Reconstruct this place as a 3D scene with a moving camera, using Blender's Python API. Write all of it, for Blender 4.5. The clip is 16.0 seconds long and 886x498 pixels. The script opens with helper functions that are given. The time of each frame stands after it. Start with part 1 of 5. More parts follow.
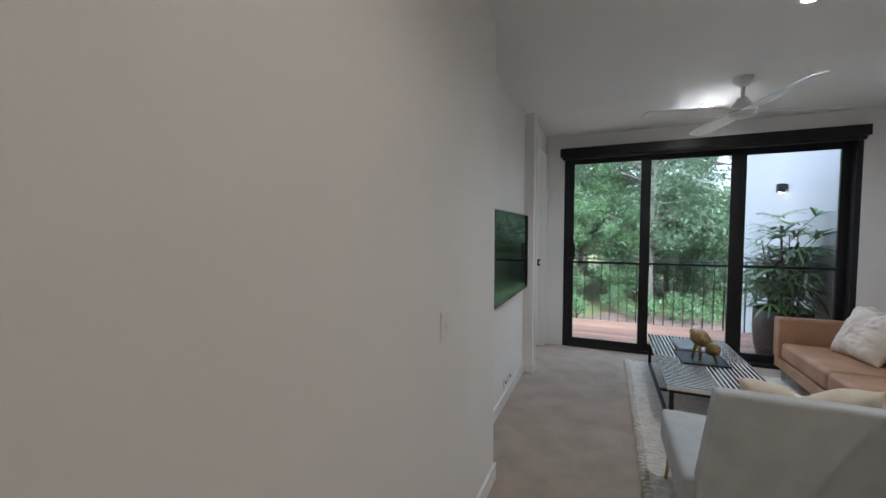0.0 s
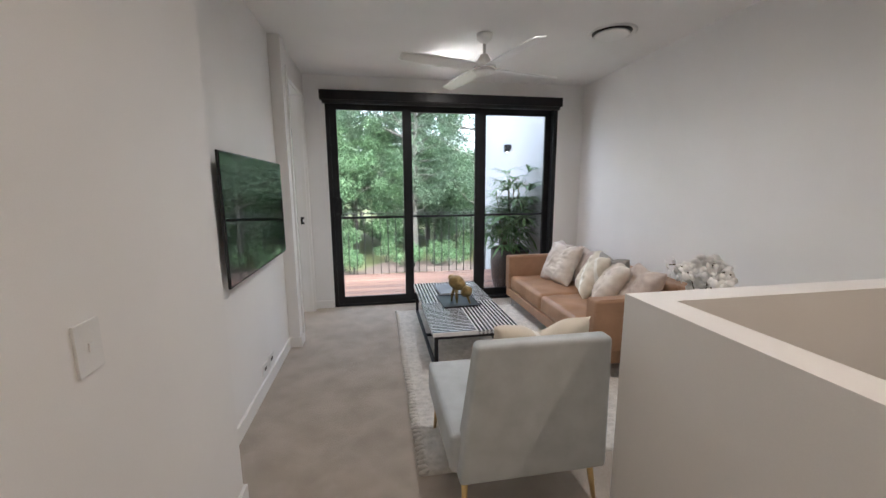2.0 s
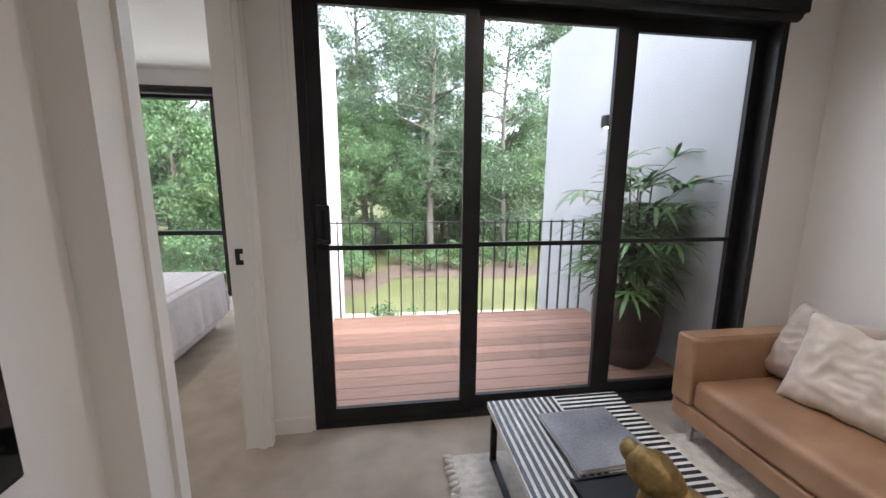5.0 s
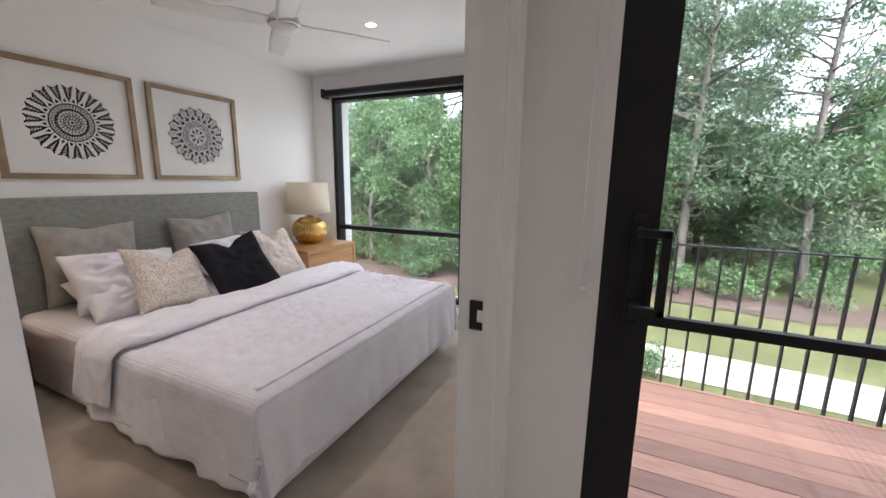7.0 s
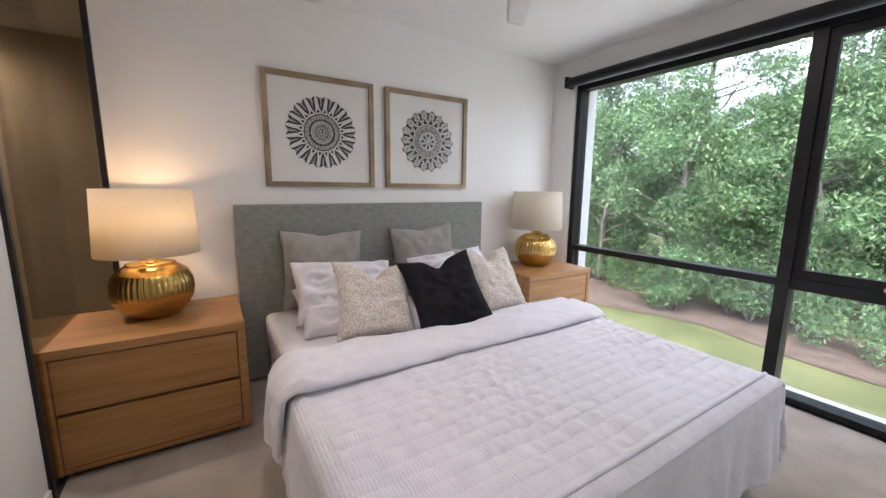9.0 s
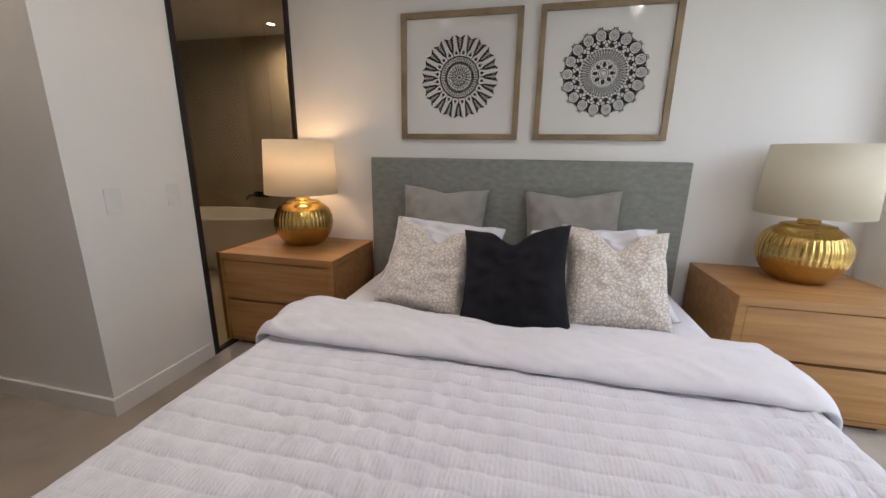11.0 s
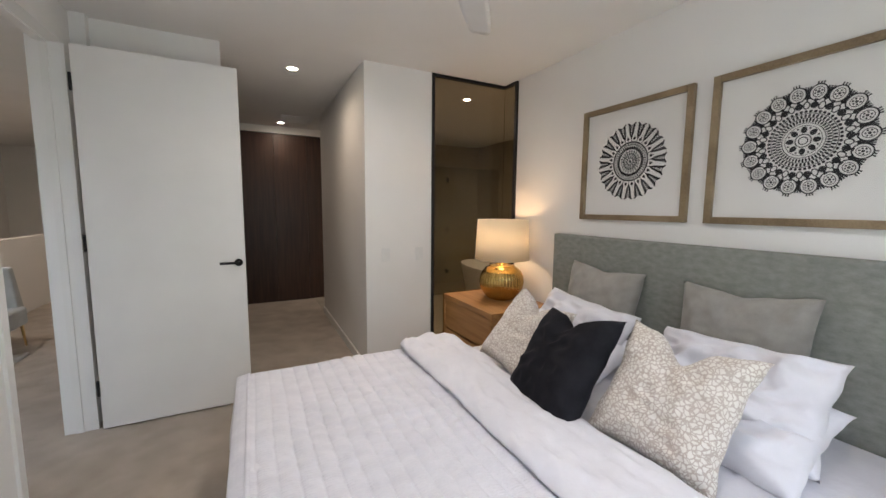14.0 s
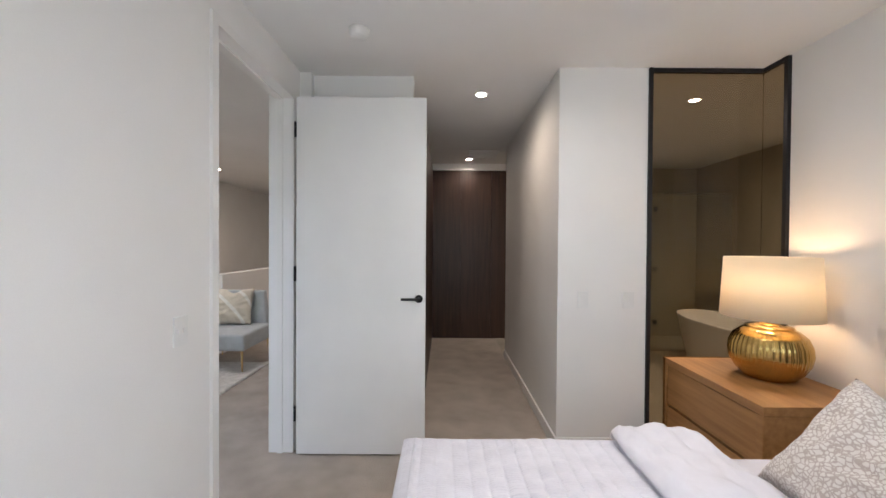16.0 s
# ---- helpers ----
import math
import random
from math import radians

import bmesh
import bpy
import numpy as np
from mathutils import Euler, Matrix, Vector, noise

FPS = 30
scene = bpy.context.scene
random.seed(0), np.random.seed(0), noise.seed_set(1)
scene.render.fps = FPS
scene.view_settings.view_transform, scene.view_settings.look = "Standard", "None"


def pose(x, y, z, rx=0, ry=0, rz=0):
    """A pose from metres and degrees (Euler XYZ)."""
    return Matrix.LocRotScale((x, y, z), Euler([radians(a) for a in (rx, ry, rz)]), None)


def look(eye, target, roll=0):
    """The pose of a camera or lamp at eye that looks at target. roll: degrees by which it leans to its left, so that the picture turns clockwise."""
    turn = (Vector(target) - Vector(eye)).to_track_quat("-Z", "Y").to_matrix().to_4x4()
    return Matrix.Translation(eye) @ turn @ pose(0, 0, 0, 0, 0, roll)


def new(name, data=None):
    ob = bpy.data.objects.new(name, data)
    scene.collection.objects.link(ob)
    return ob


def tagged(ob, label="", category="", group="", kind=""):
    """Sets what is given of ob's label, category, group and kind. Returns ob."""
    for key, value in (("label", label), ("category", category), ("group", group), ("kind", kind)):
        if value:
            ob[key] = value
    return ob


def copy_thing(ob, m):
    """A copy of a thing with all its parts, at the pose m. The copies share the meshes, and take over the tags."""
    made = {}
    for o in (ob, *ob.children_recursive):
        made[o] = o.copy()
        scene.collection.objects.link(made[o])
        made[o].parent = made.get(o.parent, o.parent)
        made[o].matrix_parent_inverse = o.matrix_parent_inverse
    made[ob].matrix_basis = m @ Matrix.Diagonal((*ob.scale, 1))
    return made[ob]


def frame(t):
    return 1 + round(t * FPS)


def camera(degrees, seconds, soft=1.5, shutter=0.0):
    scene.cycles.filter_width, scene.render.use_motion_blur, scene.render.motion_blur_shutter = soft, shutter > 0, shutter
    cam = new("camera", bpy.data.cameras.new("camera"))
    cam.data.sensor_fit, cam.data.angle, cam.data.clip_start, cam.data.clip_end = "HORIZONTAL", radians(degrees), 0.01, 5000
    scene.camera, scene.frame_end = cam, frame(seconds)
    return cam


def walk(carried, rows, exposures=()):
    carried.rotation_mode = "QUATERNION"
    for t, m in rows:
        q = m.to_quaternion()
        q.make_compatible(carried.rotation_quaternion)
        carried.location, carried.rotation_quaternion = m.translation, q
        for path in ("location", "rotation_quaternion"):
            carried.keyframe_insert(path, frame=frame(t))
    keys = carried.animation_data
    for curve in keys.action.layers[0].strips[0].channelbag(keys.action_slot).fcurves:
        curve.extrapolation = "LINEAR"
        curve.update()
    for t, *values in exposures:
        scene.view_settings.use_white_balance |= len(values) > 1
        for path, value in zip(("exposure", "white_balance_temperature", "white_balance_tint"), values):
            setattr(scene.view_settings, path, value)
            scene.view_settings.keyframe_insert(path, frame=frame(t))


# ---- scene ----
cam = camera(99.1, 16.0)
PATH = [
    (0, (0.824, -4.915, 1.439), (0.036, -3.079, 1.344), -0.0),
    (0.5, (0.805, -4.878, 1.431), (0.436, -2.916, 1.303), -0.2),
    (1, (0.821, -4.847, 1.422), (0.811, -2.855, 1.239), -0.3),
    (1.5, (0.834, -4.746, 1.411), (1.081, -2.777, 1.158), -0.3),
    (2, (0.883, -4.465, 1.41), (1.217, -2.521, 1.083), -0.3),
    (2.5, (0.866, -4.143, 1.404), (1.208, -2.205, 1.046), -0.2),
    (3, (0.822, -3.707, 1.451), (1.167, -1.769, 1.093), -0.1),
    (3.2, (0.832, -3.531, 1.454), (1.179, -1.594, 1.094), -0.1),
    (5.3, (0.755, -1.85, 1.412), (1.002, 0.103, 1.06), 0.7),
    (5.5, (0.727, -1.742, 1.411), (0.89, 0.221, 1.065), 0.5),
    (6, (0.631, -1.461, 1.423), (0.576, 0.507, 1.073), 0.6),
    (6.5, (0.534, -1.223, 1.405), (0.13, 0.704, 1.052), 1.0),
    (7, (0.378, -1.0, 1.392), (-0.449, 0.785, 1.031), 0.8),
    (7.5, (0.218, -0.835, 1.396), (-0.965, 0.736, 1.032), 1.4),
    (8, (0.082, -0.72, 1.393), (-1.347, 0.629, 1.027), 1.2),
    (8.2, (0.022, -0.652, 1.392), (-1.481, 0.616, 1.026), 1.2),
    (10.3, (-0.613, 0.364, 1.278), (-2.56, 0.743, 1.019), 1.2),
    (10.5, (-0.606, 0.501, 1.269), (-2.577, 0.645, 0.966), 1.2),
    (11, (-0.556, 0.898, 1.263), (-2.448, 0.467, 0.778), 0.9),
    (11.5, (-0.537, 1.296, 1.279), (-2.274, 0.508, 0.677), 0.9),
    (12, (-0.573, 1.699, 1.271), (-2.173, 0.668, 0.657), 0.6),
    (12.5, (-0.628, 1.986, 1.304), (-2.037, 0.712, 0.677), 0.6),
    (13, (-0.723, 2.031, 1.36), (-1.978, 0.598, 0.75), 0.7),
    (13.5, (-0.821, 2.045, 1.408), (-1.945, 0.473, 0.89), 0.5),
    (14, (-0.918, 2.095, 1.429), (-1.815, 0.32, 1.217), 0.5),
    (14.5, (-1.038, 2.133, 1.446), (-1.435, 0.172, 1.429), 0.3),
    (15, (-1.134, 2.046, 1.451), (-1.231, 0.048, 1.44), 0.2),
    (15.5, (-1.107, 1.857, 1.421), (-1.114, -0.143, 1.409), 0.2),
    (16, (-0.983, 1.565, 1.398), (-0.98, -0.434, 1.375), 0.4),
]
walk(cam, [(t, look(eye, target, roll)) for t, eye, target, roll in PATH], [(0.0, 3.25, 5600, 9), (1.5, 3.6, 5950, 13), (3.0, 3.72, 6000, 12), (5.5, 3.2, 6450, 17), (6.5, 3.0, 6300, 18), (7.5, 3.38, 6300, 19), (10.5, 3.1, 6100, 18), (11.0, 3.07, 6400, 16), (12.5, 3.05, 6500, 15), (13.5, 3.12, 6600, 15), (14.5, 3.52, 6050, 13), (16.0, 3.65, 6000, 15)])

# ---- world, sun and exposure ----
world = bpy.data.worlds.new("overcast_sky")
scene.world = world
world.use_nodes = True
wn = world.node_tree.nodes
wl = world.node_tree.links
sky = wn.new("ShaderNodeTexSky")
sky.sky_type = "NISHITA"
sky.sun_disc = False
sky.sun_elevation = radians(52)
sky.sun_rotation = radians(150)
sky.dust_density = 4.0
grey_sky = wn.new("ShaderNodeHueSaturation")
grey_sky.inputs["Saturation"].default_value = 0.5
wl.new(sky.outputs[0], grey_sky.inputs["Color"])
wl.new(grey_sky.outputs[0], wn["Background"].inputs["Color"])
wn["Background"].inputs["Strength"].default_value = 0.15
sun = new("sun", bpy.data.lights.new("sun", "SUN"))
sun.data.energy, sun.data.angle, sun.data.color = 0.6, radians(50), (1.0, 0.95, 0.88)
sun.matrix_world = look((10, -17, 26), (0, 0, 0))
# skylight through the bedroom window's opening
day = bpy.data.lights.new("window_daylight", "AREA")
day.shape, day.size, day.size_y, day.energy, day.color = "RECTANGLE", 2.5, 2.3, 1.9, (0.93, 0.98, 1.0)
new("window_daylight", day).matrix_world = look((-1.62, 2.745, 1.2), (-1.62, 0.0, 1.2))


# ---- materials ----
def nodes_of(name, rough=0.5, metal=0.0):
    m = bpy.data.materials.new(name)
    m.use_nodes = True
    n, l = m.node_tree.nodes, m.node_tree.links
    b = n["Principled BSDF"]
    b.inputs["Roughness"].default_value, b.inputs["Metallic"].default_value = rough, metal
    return m, n, l, b


def surface(name, c1, c2, scale=8.0, rough=0.6, metal=0.0, bump=0.1, fine=120.0, stretch=(1, 1, 1), dist=0.002, spec=0.5, sheen=0.0, random_tint=0.0):
    """Two-scale procedural surface: broad colour drift plus fine grain with relief."""
    m, n, l, b = nodes_of(name, rough, metal)
    tc, mp = n.new("ShaderNodeTexCoord"), n.new("ShaderNodeMapping")
    mp.inputs["Scale"].default_value = stretch
    l.new(tc.outputs["Object"], mp.inputs["Vector"])
    big, small = n.new("ShaderNodeTexNoise"), n.new("ShaderNodeTexNoise")
    big.inputs["Scale"].default_value, small.inputs["Scale"].default_value = scale, fine
    big.inputs["Detail"].default_value, small.inputs["Detail"].default_value = 4, 3
    l.new(mp.outputs[0], big.inputs["Vector"]), l.new(mp.outputs[0], small.inputs["Vector"])
    add = n.new("ShaderNodeMath")
    add.operation = "MULTIPLY_ADD"
    l.new(small.outputs["Fac"], add.inputs[0])
    add.inputs[1].default_value = 0.45
    l.new(big.outputs["Fac"], add.inputs[2])
    ramp = n.new("ShaderNodeValToRGB")
    ramp.color_ramp.elements[0].position, ramp.color_ramp.elements[1].position = 0.5, 0.95
    ramp.color_ramp.elements[0].color, ramp.color_ramp.elements[1].color = (*c1, 1), (*c2, 1)
    l.new(add.outputs[0], ramp.inputs[0])
    if random_tint:
        info, hsv, mul = n.new("ShaderNodeObjectInfo"), n.new("ShaderNodeHueSaturation"), n.new("ShaderNodeMapRange")
        mul.inputs["To Min"].default_value, mul.inputs["To Max"].default_value = 1 - random_tint, 1 + random_tint
        l.new(info.outputs["Random"], mul.inputs["Value"]), l.new(mul.outputs[0], hsv.inputs["Value"])
        l.new(ramp.outputs[0], hsv.inputs["Color"]), l.new(hsv.outputs[0], b.inputs["Base Color"])
    else:
        l.new(ramp.outputs[0], b.inputs["Base Color"])
    if bump:
        bp = n.new("ShaderNodeBump")
        bp.inputs["Strength"].default_value, bp.inputs["Distance"].default_value = bump, dist
        l.new(small.outputs["Fac"], bp.inputs["Height"]), l.new(bp.outputs[0], b.inputs["Normal"])
    b.inputs["Specular IOR Level"].default_value = spec
    if sheen:
        b.inputs["Sheen Weight"].default_value = sheen
    return m


def pane_glass(name, tint, gloss=1.0):
    m, n, l, b = nodes_of(name)
    n.remove(b)
    tr, gl, mix, fr, pw, mu = (n.new(k) for k in ("ShaderNodeBsdfTransparent", "ShaderNodeBsdfGlossy", "ShaderNodeMixShader", "ShaderNodeLayerWeight", "ShaderNodeMath", "ShaderNodeMath"))
    tr.inputs["Color"].default_value = (*tint, 1)
    gl.inputs["Roughness"].default_value = 0.0
    fr.inputs["Blend"].default_value = 0.5
    pw.operation, pw.inputs[1].default_value = "POWER", 5.0
    mu.operation, mu.inputs[1].default_value, mu.inputs[2].default_value = "MULTIPLY_ADD", 0.9 * gloss, 0.035 * gloss
    l.new(fr.outputs["Facing"], pw.inputs[0]), l.new(pw.outputs[0], mu.inputs[0]), l.new(mu.outputs[0], mix.inputs[0])
    l.new(tr.outputs[0], mix.inputs[1]), l.new(gl.outputs[0], mix.inputs[2])
    l.new(mix.outputs[0], n["Material Output"].inputs["Surface"])
    return m


def glow(name, colour, strength):
    m, n, l, b = nodes_of(name)
    b.inputs["Base Color"].default_value = (*colour, 1)
    b.inputs["Emission Color"].default_value = (*colour, 1)
    b.inputs["Emission Strength"].default_value = strength
    return m


WALL = surface("white_wall_paint", (0.80, 0.79, 0.775), (0.85, 0.84, 0.825), 1.5, 0.55, 0, 0.06, 260, dist=0.0006, spec=0.3)
CEIL = surface("white_ceiling_paint", (0.785, 0.78, 0.77), (0.835, 0.83, 0.82), 1.5, 0.8, 0, 0.05, 260, dist=0.0005, spec=0.2)
TRIM = surface("white_gloss_trim", (0.78, 0.77, 0.75), (0.83, 0.82, 0.8), 3, 0.3, 0, 0.03, 200, dist=0.0004)
# white render darkened to mid grey: the fin wall's shade is in the colour
RENDERED = surface("shaded_white_render", (0.39, 0.39, 0.40), (0.455, 0.455, 0.47), 1.2, 0.85, 0, 0.2, 180, dist=0.002)
CARPET = surface("beige_grey_carpet", (0.365, 0.308, 0.25), (0.50, 0.435, 0.365), 5.0, 1.0, 0, 0.9, 380, dist=0.006, spec=0.05, sheen=0.2)
BLACK = surface("black_powdercoat", (0.010, 0.010, 0.011), (0.018, 0.018, 0.02), 6, 0.42, 0, 0.05, 400, dist=0.0003, spec=0.3)
BLACK_PLASTIC = surface("black_plastic", (0.008, 0.008, 0.009), (0.014, 0.014, 0.015), 6, 0.35, 0, 0.03, 300, dist=0.0002)
GLASS = pane_glass("clear_glass", (0.94, 0.96, 0.95), 0.8)
TINT_GLASS = pane_glass("grey_tinted_glass", (0.62, 0.57, 0.48), 0.6)
DECKWOOD = surface("red_brown_deck_timber", (0.22, 0.115, 0.08), (0.34, 0.195, 0.145), 3.0, 0.5, 0, 0.35, 60, (1.2, 14, 14), 0.002, random_tint=0.3)
OAK = surface("honey_oak", (0.285, 0.132, 0.042), (0.43, 0.225, 0.080), 2.5, 0.45, 0, 0.15, 70, (12, 0.8, 12), 0.0008)
WENGE = surface("dark_wood_veneer", (0.030, 0.016, 0.011), (0.062, 0.032, 0.022), 4, 0.4, 0, 0.1, 90, (10, 10, 0.5), 0.0006)
LEATHER = surface("tan_leather", (0.28, 0.155, 0.088), (0.42, 0.25, 0.15), 5, 0.42, 0, 0.25, 320, dist=0.001)
LINEN = surface("oatmeal_linen", (0.56, 0.49, 0.42), (0.70, 0.63, 0.56), 14, 0.95, 0, 0.5, 420, dist=0.0015, sheen=0.3)
LINEN_DARK = surface("dusty_beige_linen", (0.44, 0.36, 0.31), (0.56, 0.48, 0.42), 14, 0.95, 0, 0.5, 420, dist=0.0015, sheen=0.3)
CREAM = surface("cream_cotton", (0.66, 0.58, 0.44), (0.76, 0.69, 0.56), 12, 0.9, 0, 0.4, 300, dist=0.001, sheen=0.2)
CHAIRCLOTH = surface("pale_grey_blue_weave", (0.41, 0.435, 0.445), (0.50, 0.53, 0.54), 10, 0.95, 0, 0.5, 500, dist=0.001, sheen=0.2)
SHEET = surface("white_cotton_bedding", (0.68, 0.67, 0.72), (0.76, 0.75, 0.80), 6, 0.9, 0, 0.45, 17, dist=0.014, sheen=0.25)
QUILT = surface("white_stitched_coverlet", (0.66, 0.65, 0.705), (0.75, 0.74, 0.795), 9, 0.95, 0, 0.5, 60, (1, 1.7, 1), 0.006, sheen=0.25)
rn, rl = QUILT.node_tree.nodes, QUILT.node_tree.links
rib, rib_c, rib_b = rn.new("ShaderNodeTexWave"), rn.new("ShaderNodeTexCoord"), rn.new("ShaderNodeBump")
rib.bands_direction = "Y"
rib.inputs["Scale"].default_value, rib.inputs["Distortion"].default_value, rib.inputs["Detail Scale"].default_value = 26.0, 1.6, 3.0
rib_b.inputs["Strength"].default_value, rib_b.inputs["Distance"].default_value = 0.35, 0.003
rl.new(rib_c.outputs["Object"], rib.inputs["Vector"]), rl.new(rib.outputs["Fac"], rib_b.inputs["Height"])
rl.new(rn["Principled BSDF"].inputs["Normal"].links[0].from_socket, rib_b.inputs["Normal"])
rl.new(rib_b.outputs[0], rn["Principled BSDF"].inputs["Normal"])
GREYCLOTH = surface("grey_green_woven_upholstery", (0.20, 0.208, 0.19), (0.285, 0.292, 0.27), 24, 0.95, 0, 0.6, 260, (0.8, 0.8, 1.6), 0.0018)
TAUPE = surface("taupe_grey_cotton", (0.25, 0.235, 0.215), (0.34, 0.325, 0.305), 12, 0.95, 0, 0.5, 380, dist=0.0012, sheen=0.2)
VELVET = surface("charcoal_velvet", (0.010, 0.010, 0.013), (0.022, 0.022, 0.027), 9, 0.85, 0, 0.4, 420, dist=0.001, spec=0.1)
BRASS = surface("hammered_brass", (0.47, 0.30, 0.085), (0.64, 0.44, 0.16), 6, 0.17, 1.0, 0.1, 90, dist=0.001)
BRASS_LEG = surface("satin_brass", (0.60, 0.42, 0.18), (0.72, 0.53, 0.27), 6, 0.3, 1.0, 0.03, 200, dist=0.0003)
CHROME = surface("brushed_steel", (0.55, 0.55, 0.56), (0.68, 0.68, 0.69), 8, 0.25, 1.0, 0.03, 200, dist=0.0003)
FRAMEWOOD = surface("weathered_champagne_frame", (0.20, 0.145, 0.085), (0.36, 0.275, 0.175), 7, 0.4, 0.35, 0.25, 120, dist=0.001)
PAPER = surface("white_art_paper", (0.80, 0.79, 0.77), (0.84, 0.83, 0.81), 3, 0.9, 0, 0.1, 300, dist=0.0003)
INK = surface("black_ink", (0.02, 0.02, 0.022), (0.035, 0.035, 0.04), 8, 0.8, 0, 0.05, 200, dist=0.0002)
STRIPE_WHITE = surface("bone_inlay", (0.62, 0.62, 0.60), (0.74, 0.73, 0.71), 16, 0.3, 0, 0.08, 150, dist=0.0004)
STRIPE_BLACK = surface("black_resin_inlay", (0.012, 0.012, 0.015), (0.03, 0.03, 0.034), 12, 0.25, 0, 0.05, 150, dist=0.0003)
WOOL = surface("ivory_wool_braid", (0.54, 0.51, 0.46), (0.74, 0.70, 0.64), 20, 1.0, 0, 0.9, 160, dist=0.006, sheen=0.2, spec=0.05)
WHITE_PLASTIC = surface("white_plastic", (0.74, 0.74, 0.73), (0.8, 0.8, 0.79), 6, 0.35, 0, 0.03, 200, dist=0.0003)
CERAMIC = surface("white_ceramic", (0.74, 0.73, 0.71), (0.82, 0.81, 0.79), 6, 0.35, 0, 0.05, 120, dist=0.0005)
TILE = surface("beige_stone_tile", (0.36, 0.32, 0.26), (0.46, 0.42, 0.35), 3, 0.75, 0, 0.0, 80, dist=0.0002, spec=0.2)
POT = surface("dark_brown_planter", (0.030, 0.022, 0.019), (0.06, 0.045, 0.04), 5, 0.5, 0, 0.2, 90, dist=0.001)
SOIL = surface("potting_soil", (0.02, 0.015, 0.01), (0.06, 0.045, 0.03), 30, 1.0, 0, 0.8, 90, dist=0.01)
LEAF = surface("dark_palm_leaf", (0.04, 0.11, 0.028), (0.13, 0.25, 0.075), 7, 0.4, 0, 0.1, 60, dist=0.001, random_tint=0.2)
CANE = surface("palm_cane", (0.07, 0.06, 0.03), (0.14, 0.11, 0.06), 12, 0.7, 0, 0.3, 60, dist=0.002)
PETAL = surface("white_orchid_petal", (0.78, 0.76, 0.72), (0.85, 0.83, 0.8), 10, 0.6, 0, 0.1, 60, dist=0.0005)
GRASS = surface("mown_grass", (0.05, 0.062, 0.027), (0.105, 0.112, 0.055), 0.5, 0.95, 0, 0.8, 30, dist=0.03, spec=0.1)
GRAVEL = surface("pale_concrete_path", (0.27, 0.255, 0.235), (0.36, 0.345, 0.32), 1.5, 0.9, 0, 0.4, 60, dist=0.006)
MULCH = surface("brown_bark_mulch", (0.035, 0.024, 0.019), (0.085, 0.06, 0.047), 3, 1.0, 0, 0.8, 30, dist=0.03)
BARK = surface("pale_gum_bark", (0.05, 0.046, 0.04), (0.15, 0.14, 0.125), 2.5, 0.9, 0, 0.6, 25, (3, 3, 0.6), 0.02)
SCREEN = surface("black_glass_screen", (0.004, 0.005, 0.005), (0.006, 0.007, 0.007), 3, 0.04, 0, 0.0, 100, spec=0.6)


def foliage(name, c1, c2):
    m, n, l, b = nodes_of(name, 0.55)
    geo, ramp = n.new("ShaderNodeNewGeometry"), n.new("ShaderNodeValToRGB")
    ramp.color_ramp.elements[0].color, ramp.color_ramp.elements[1].color = (*c1, 1), (*c2, 1)
    l.new(geo.outputs["Random Per Island"], ramp.inputs[0])
    l.new(ramp.outputs[0], b.inputs["Base Color"])
    tl, mix = n.new("ShaderNodeBsdfTranslucent"), n.new("ShaderNodeMixShader")
    l.new(ramp.outputs[0], tl.inputs["Color"])
    mix.inputs[0].default_value = 0.42
    l.new(b.outputs[0], mix.inputs[1]), l.new(tl.outputs[0], mix.inputs[2])
    l.new(mix.outputs[0], n["Material Output"].inputs["Surface"])
    return m


GUM_LEAF = foliage("gum_tree_foliage", (0.046, 0.088, 0.054), (0.138, 0.210, 0.125))
BUSH_LEAF = foliage("bush_foliage", (0.040, 0.092, 0.044), (0.138, 0.235, 0.105))


# ---- mesh helpers ----
def box(bm, x0, x1, y0, y1, z0, z1, bevel=0.0, seg=2):
    r = bmesh.ops.create_cube(bm, size=1.0, matrix=Matrix.LocRotScale(((x0 + x1) / 2, (y0 + y1) / 2, (z0 + z1) / 2), None, (abs(x1 - x0), abs(y1 - y0), abs(z1 - z0))))
    if bevel:
        edges = list({e for v in r["verts"] for e in v.link_edges})
        bmesh.ops.bevel(bm, geom=edges, offset=bevel, segments=seg, profile=0.6, affect="EDGES")
    return bm


def one_box(*a, bevel=0.0, seg=2):
    return box(bmesh.new(), *a, bevel=bevel, seg=seg)


def lathe(profile, seg=32, flute=0, depth=0.0, lo=0.0, hi=0.0, caps=True):
    """Turned body from (radius, height) pairs; flutes press the radius in between two heights."""
    bm = bmesh.new()
    rings = []
    for r, z in profile:
        ring = []
        for i in range(seg):
            a = 2 * math.pi * i / seg
            rr = r
            if flute and lo < z < hi:
                fade = math.sin(math.pi * (z - lo) / (hi - lo)) ** 0.5
                rr = r * (1 - depth * fade * (0.5 + 0.5 * math.cos(flute * a)) ** 2)
            ring.append(bm.verts.new((rr * math.cos(a), rr * math.sin(a), z)))
        rings.append(ring)
    for a, b in zip(rings, rings[1:]):
        for i in range(seg):
            f = bm.faces.new((a[i], a[(i + 1) % seg], b[(i + 1) % seg], b[i]))
            f.smooth = True
    for ring, flip in ((rings[0], True), (rings[-1], False)):
        if caps and (ring[0].co - ring[seg // 2].co).length > 1e-4:
            bm.faces.new(ring[::-1] if flip else ring)
    return bm


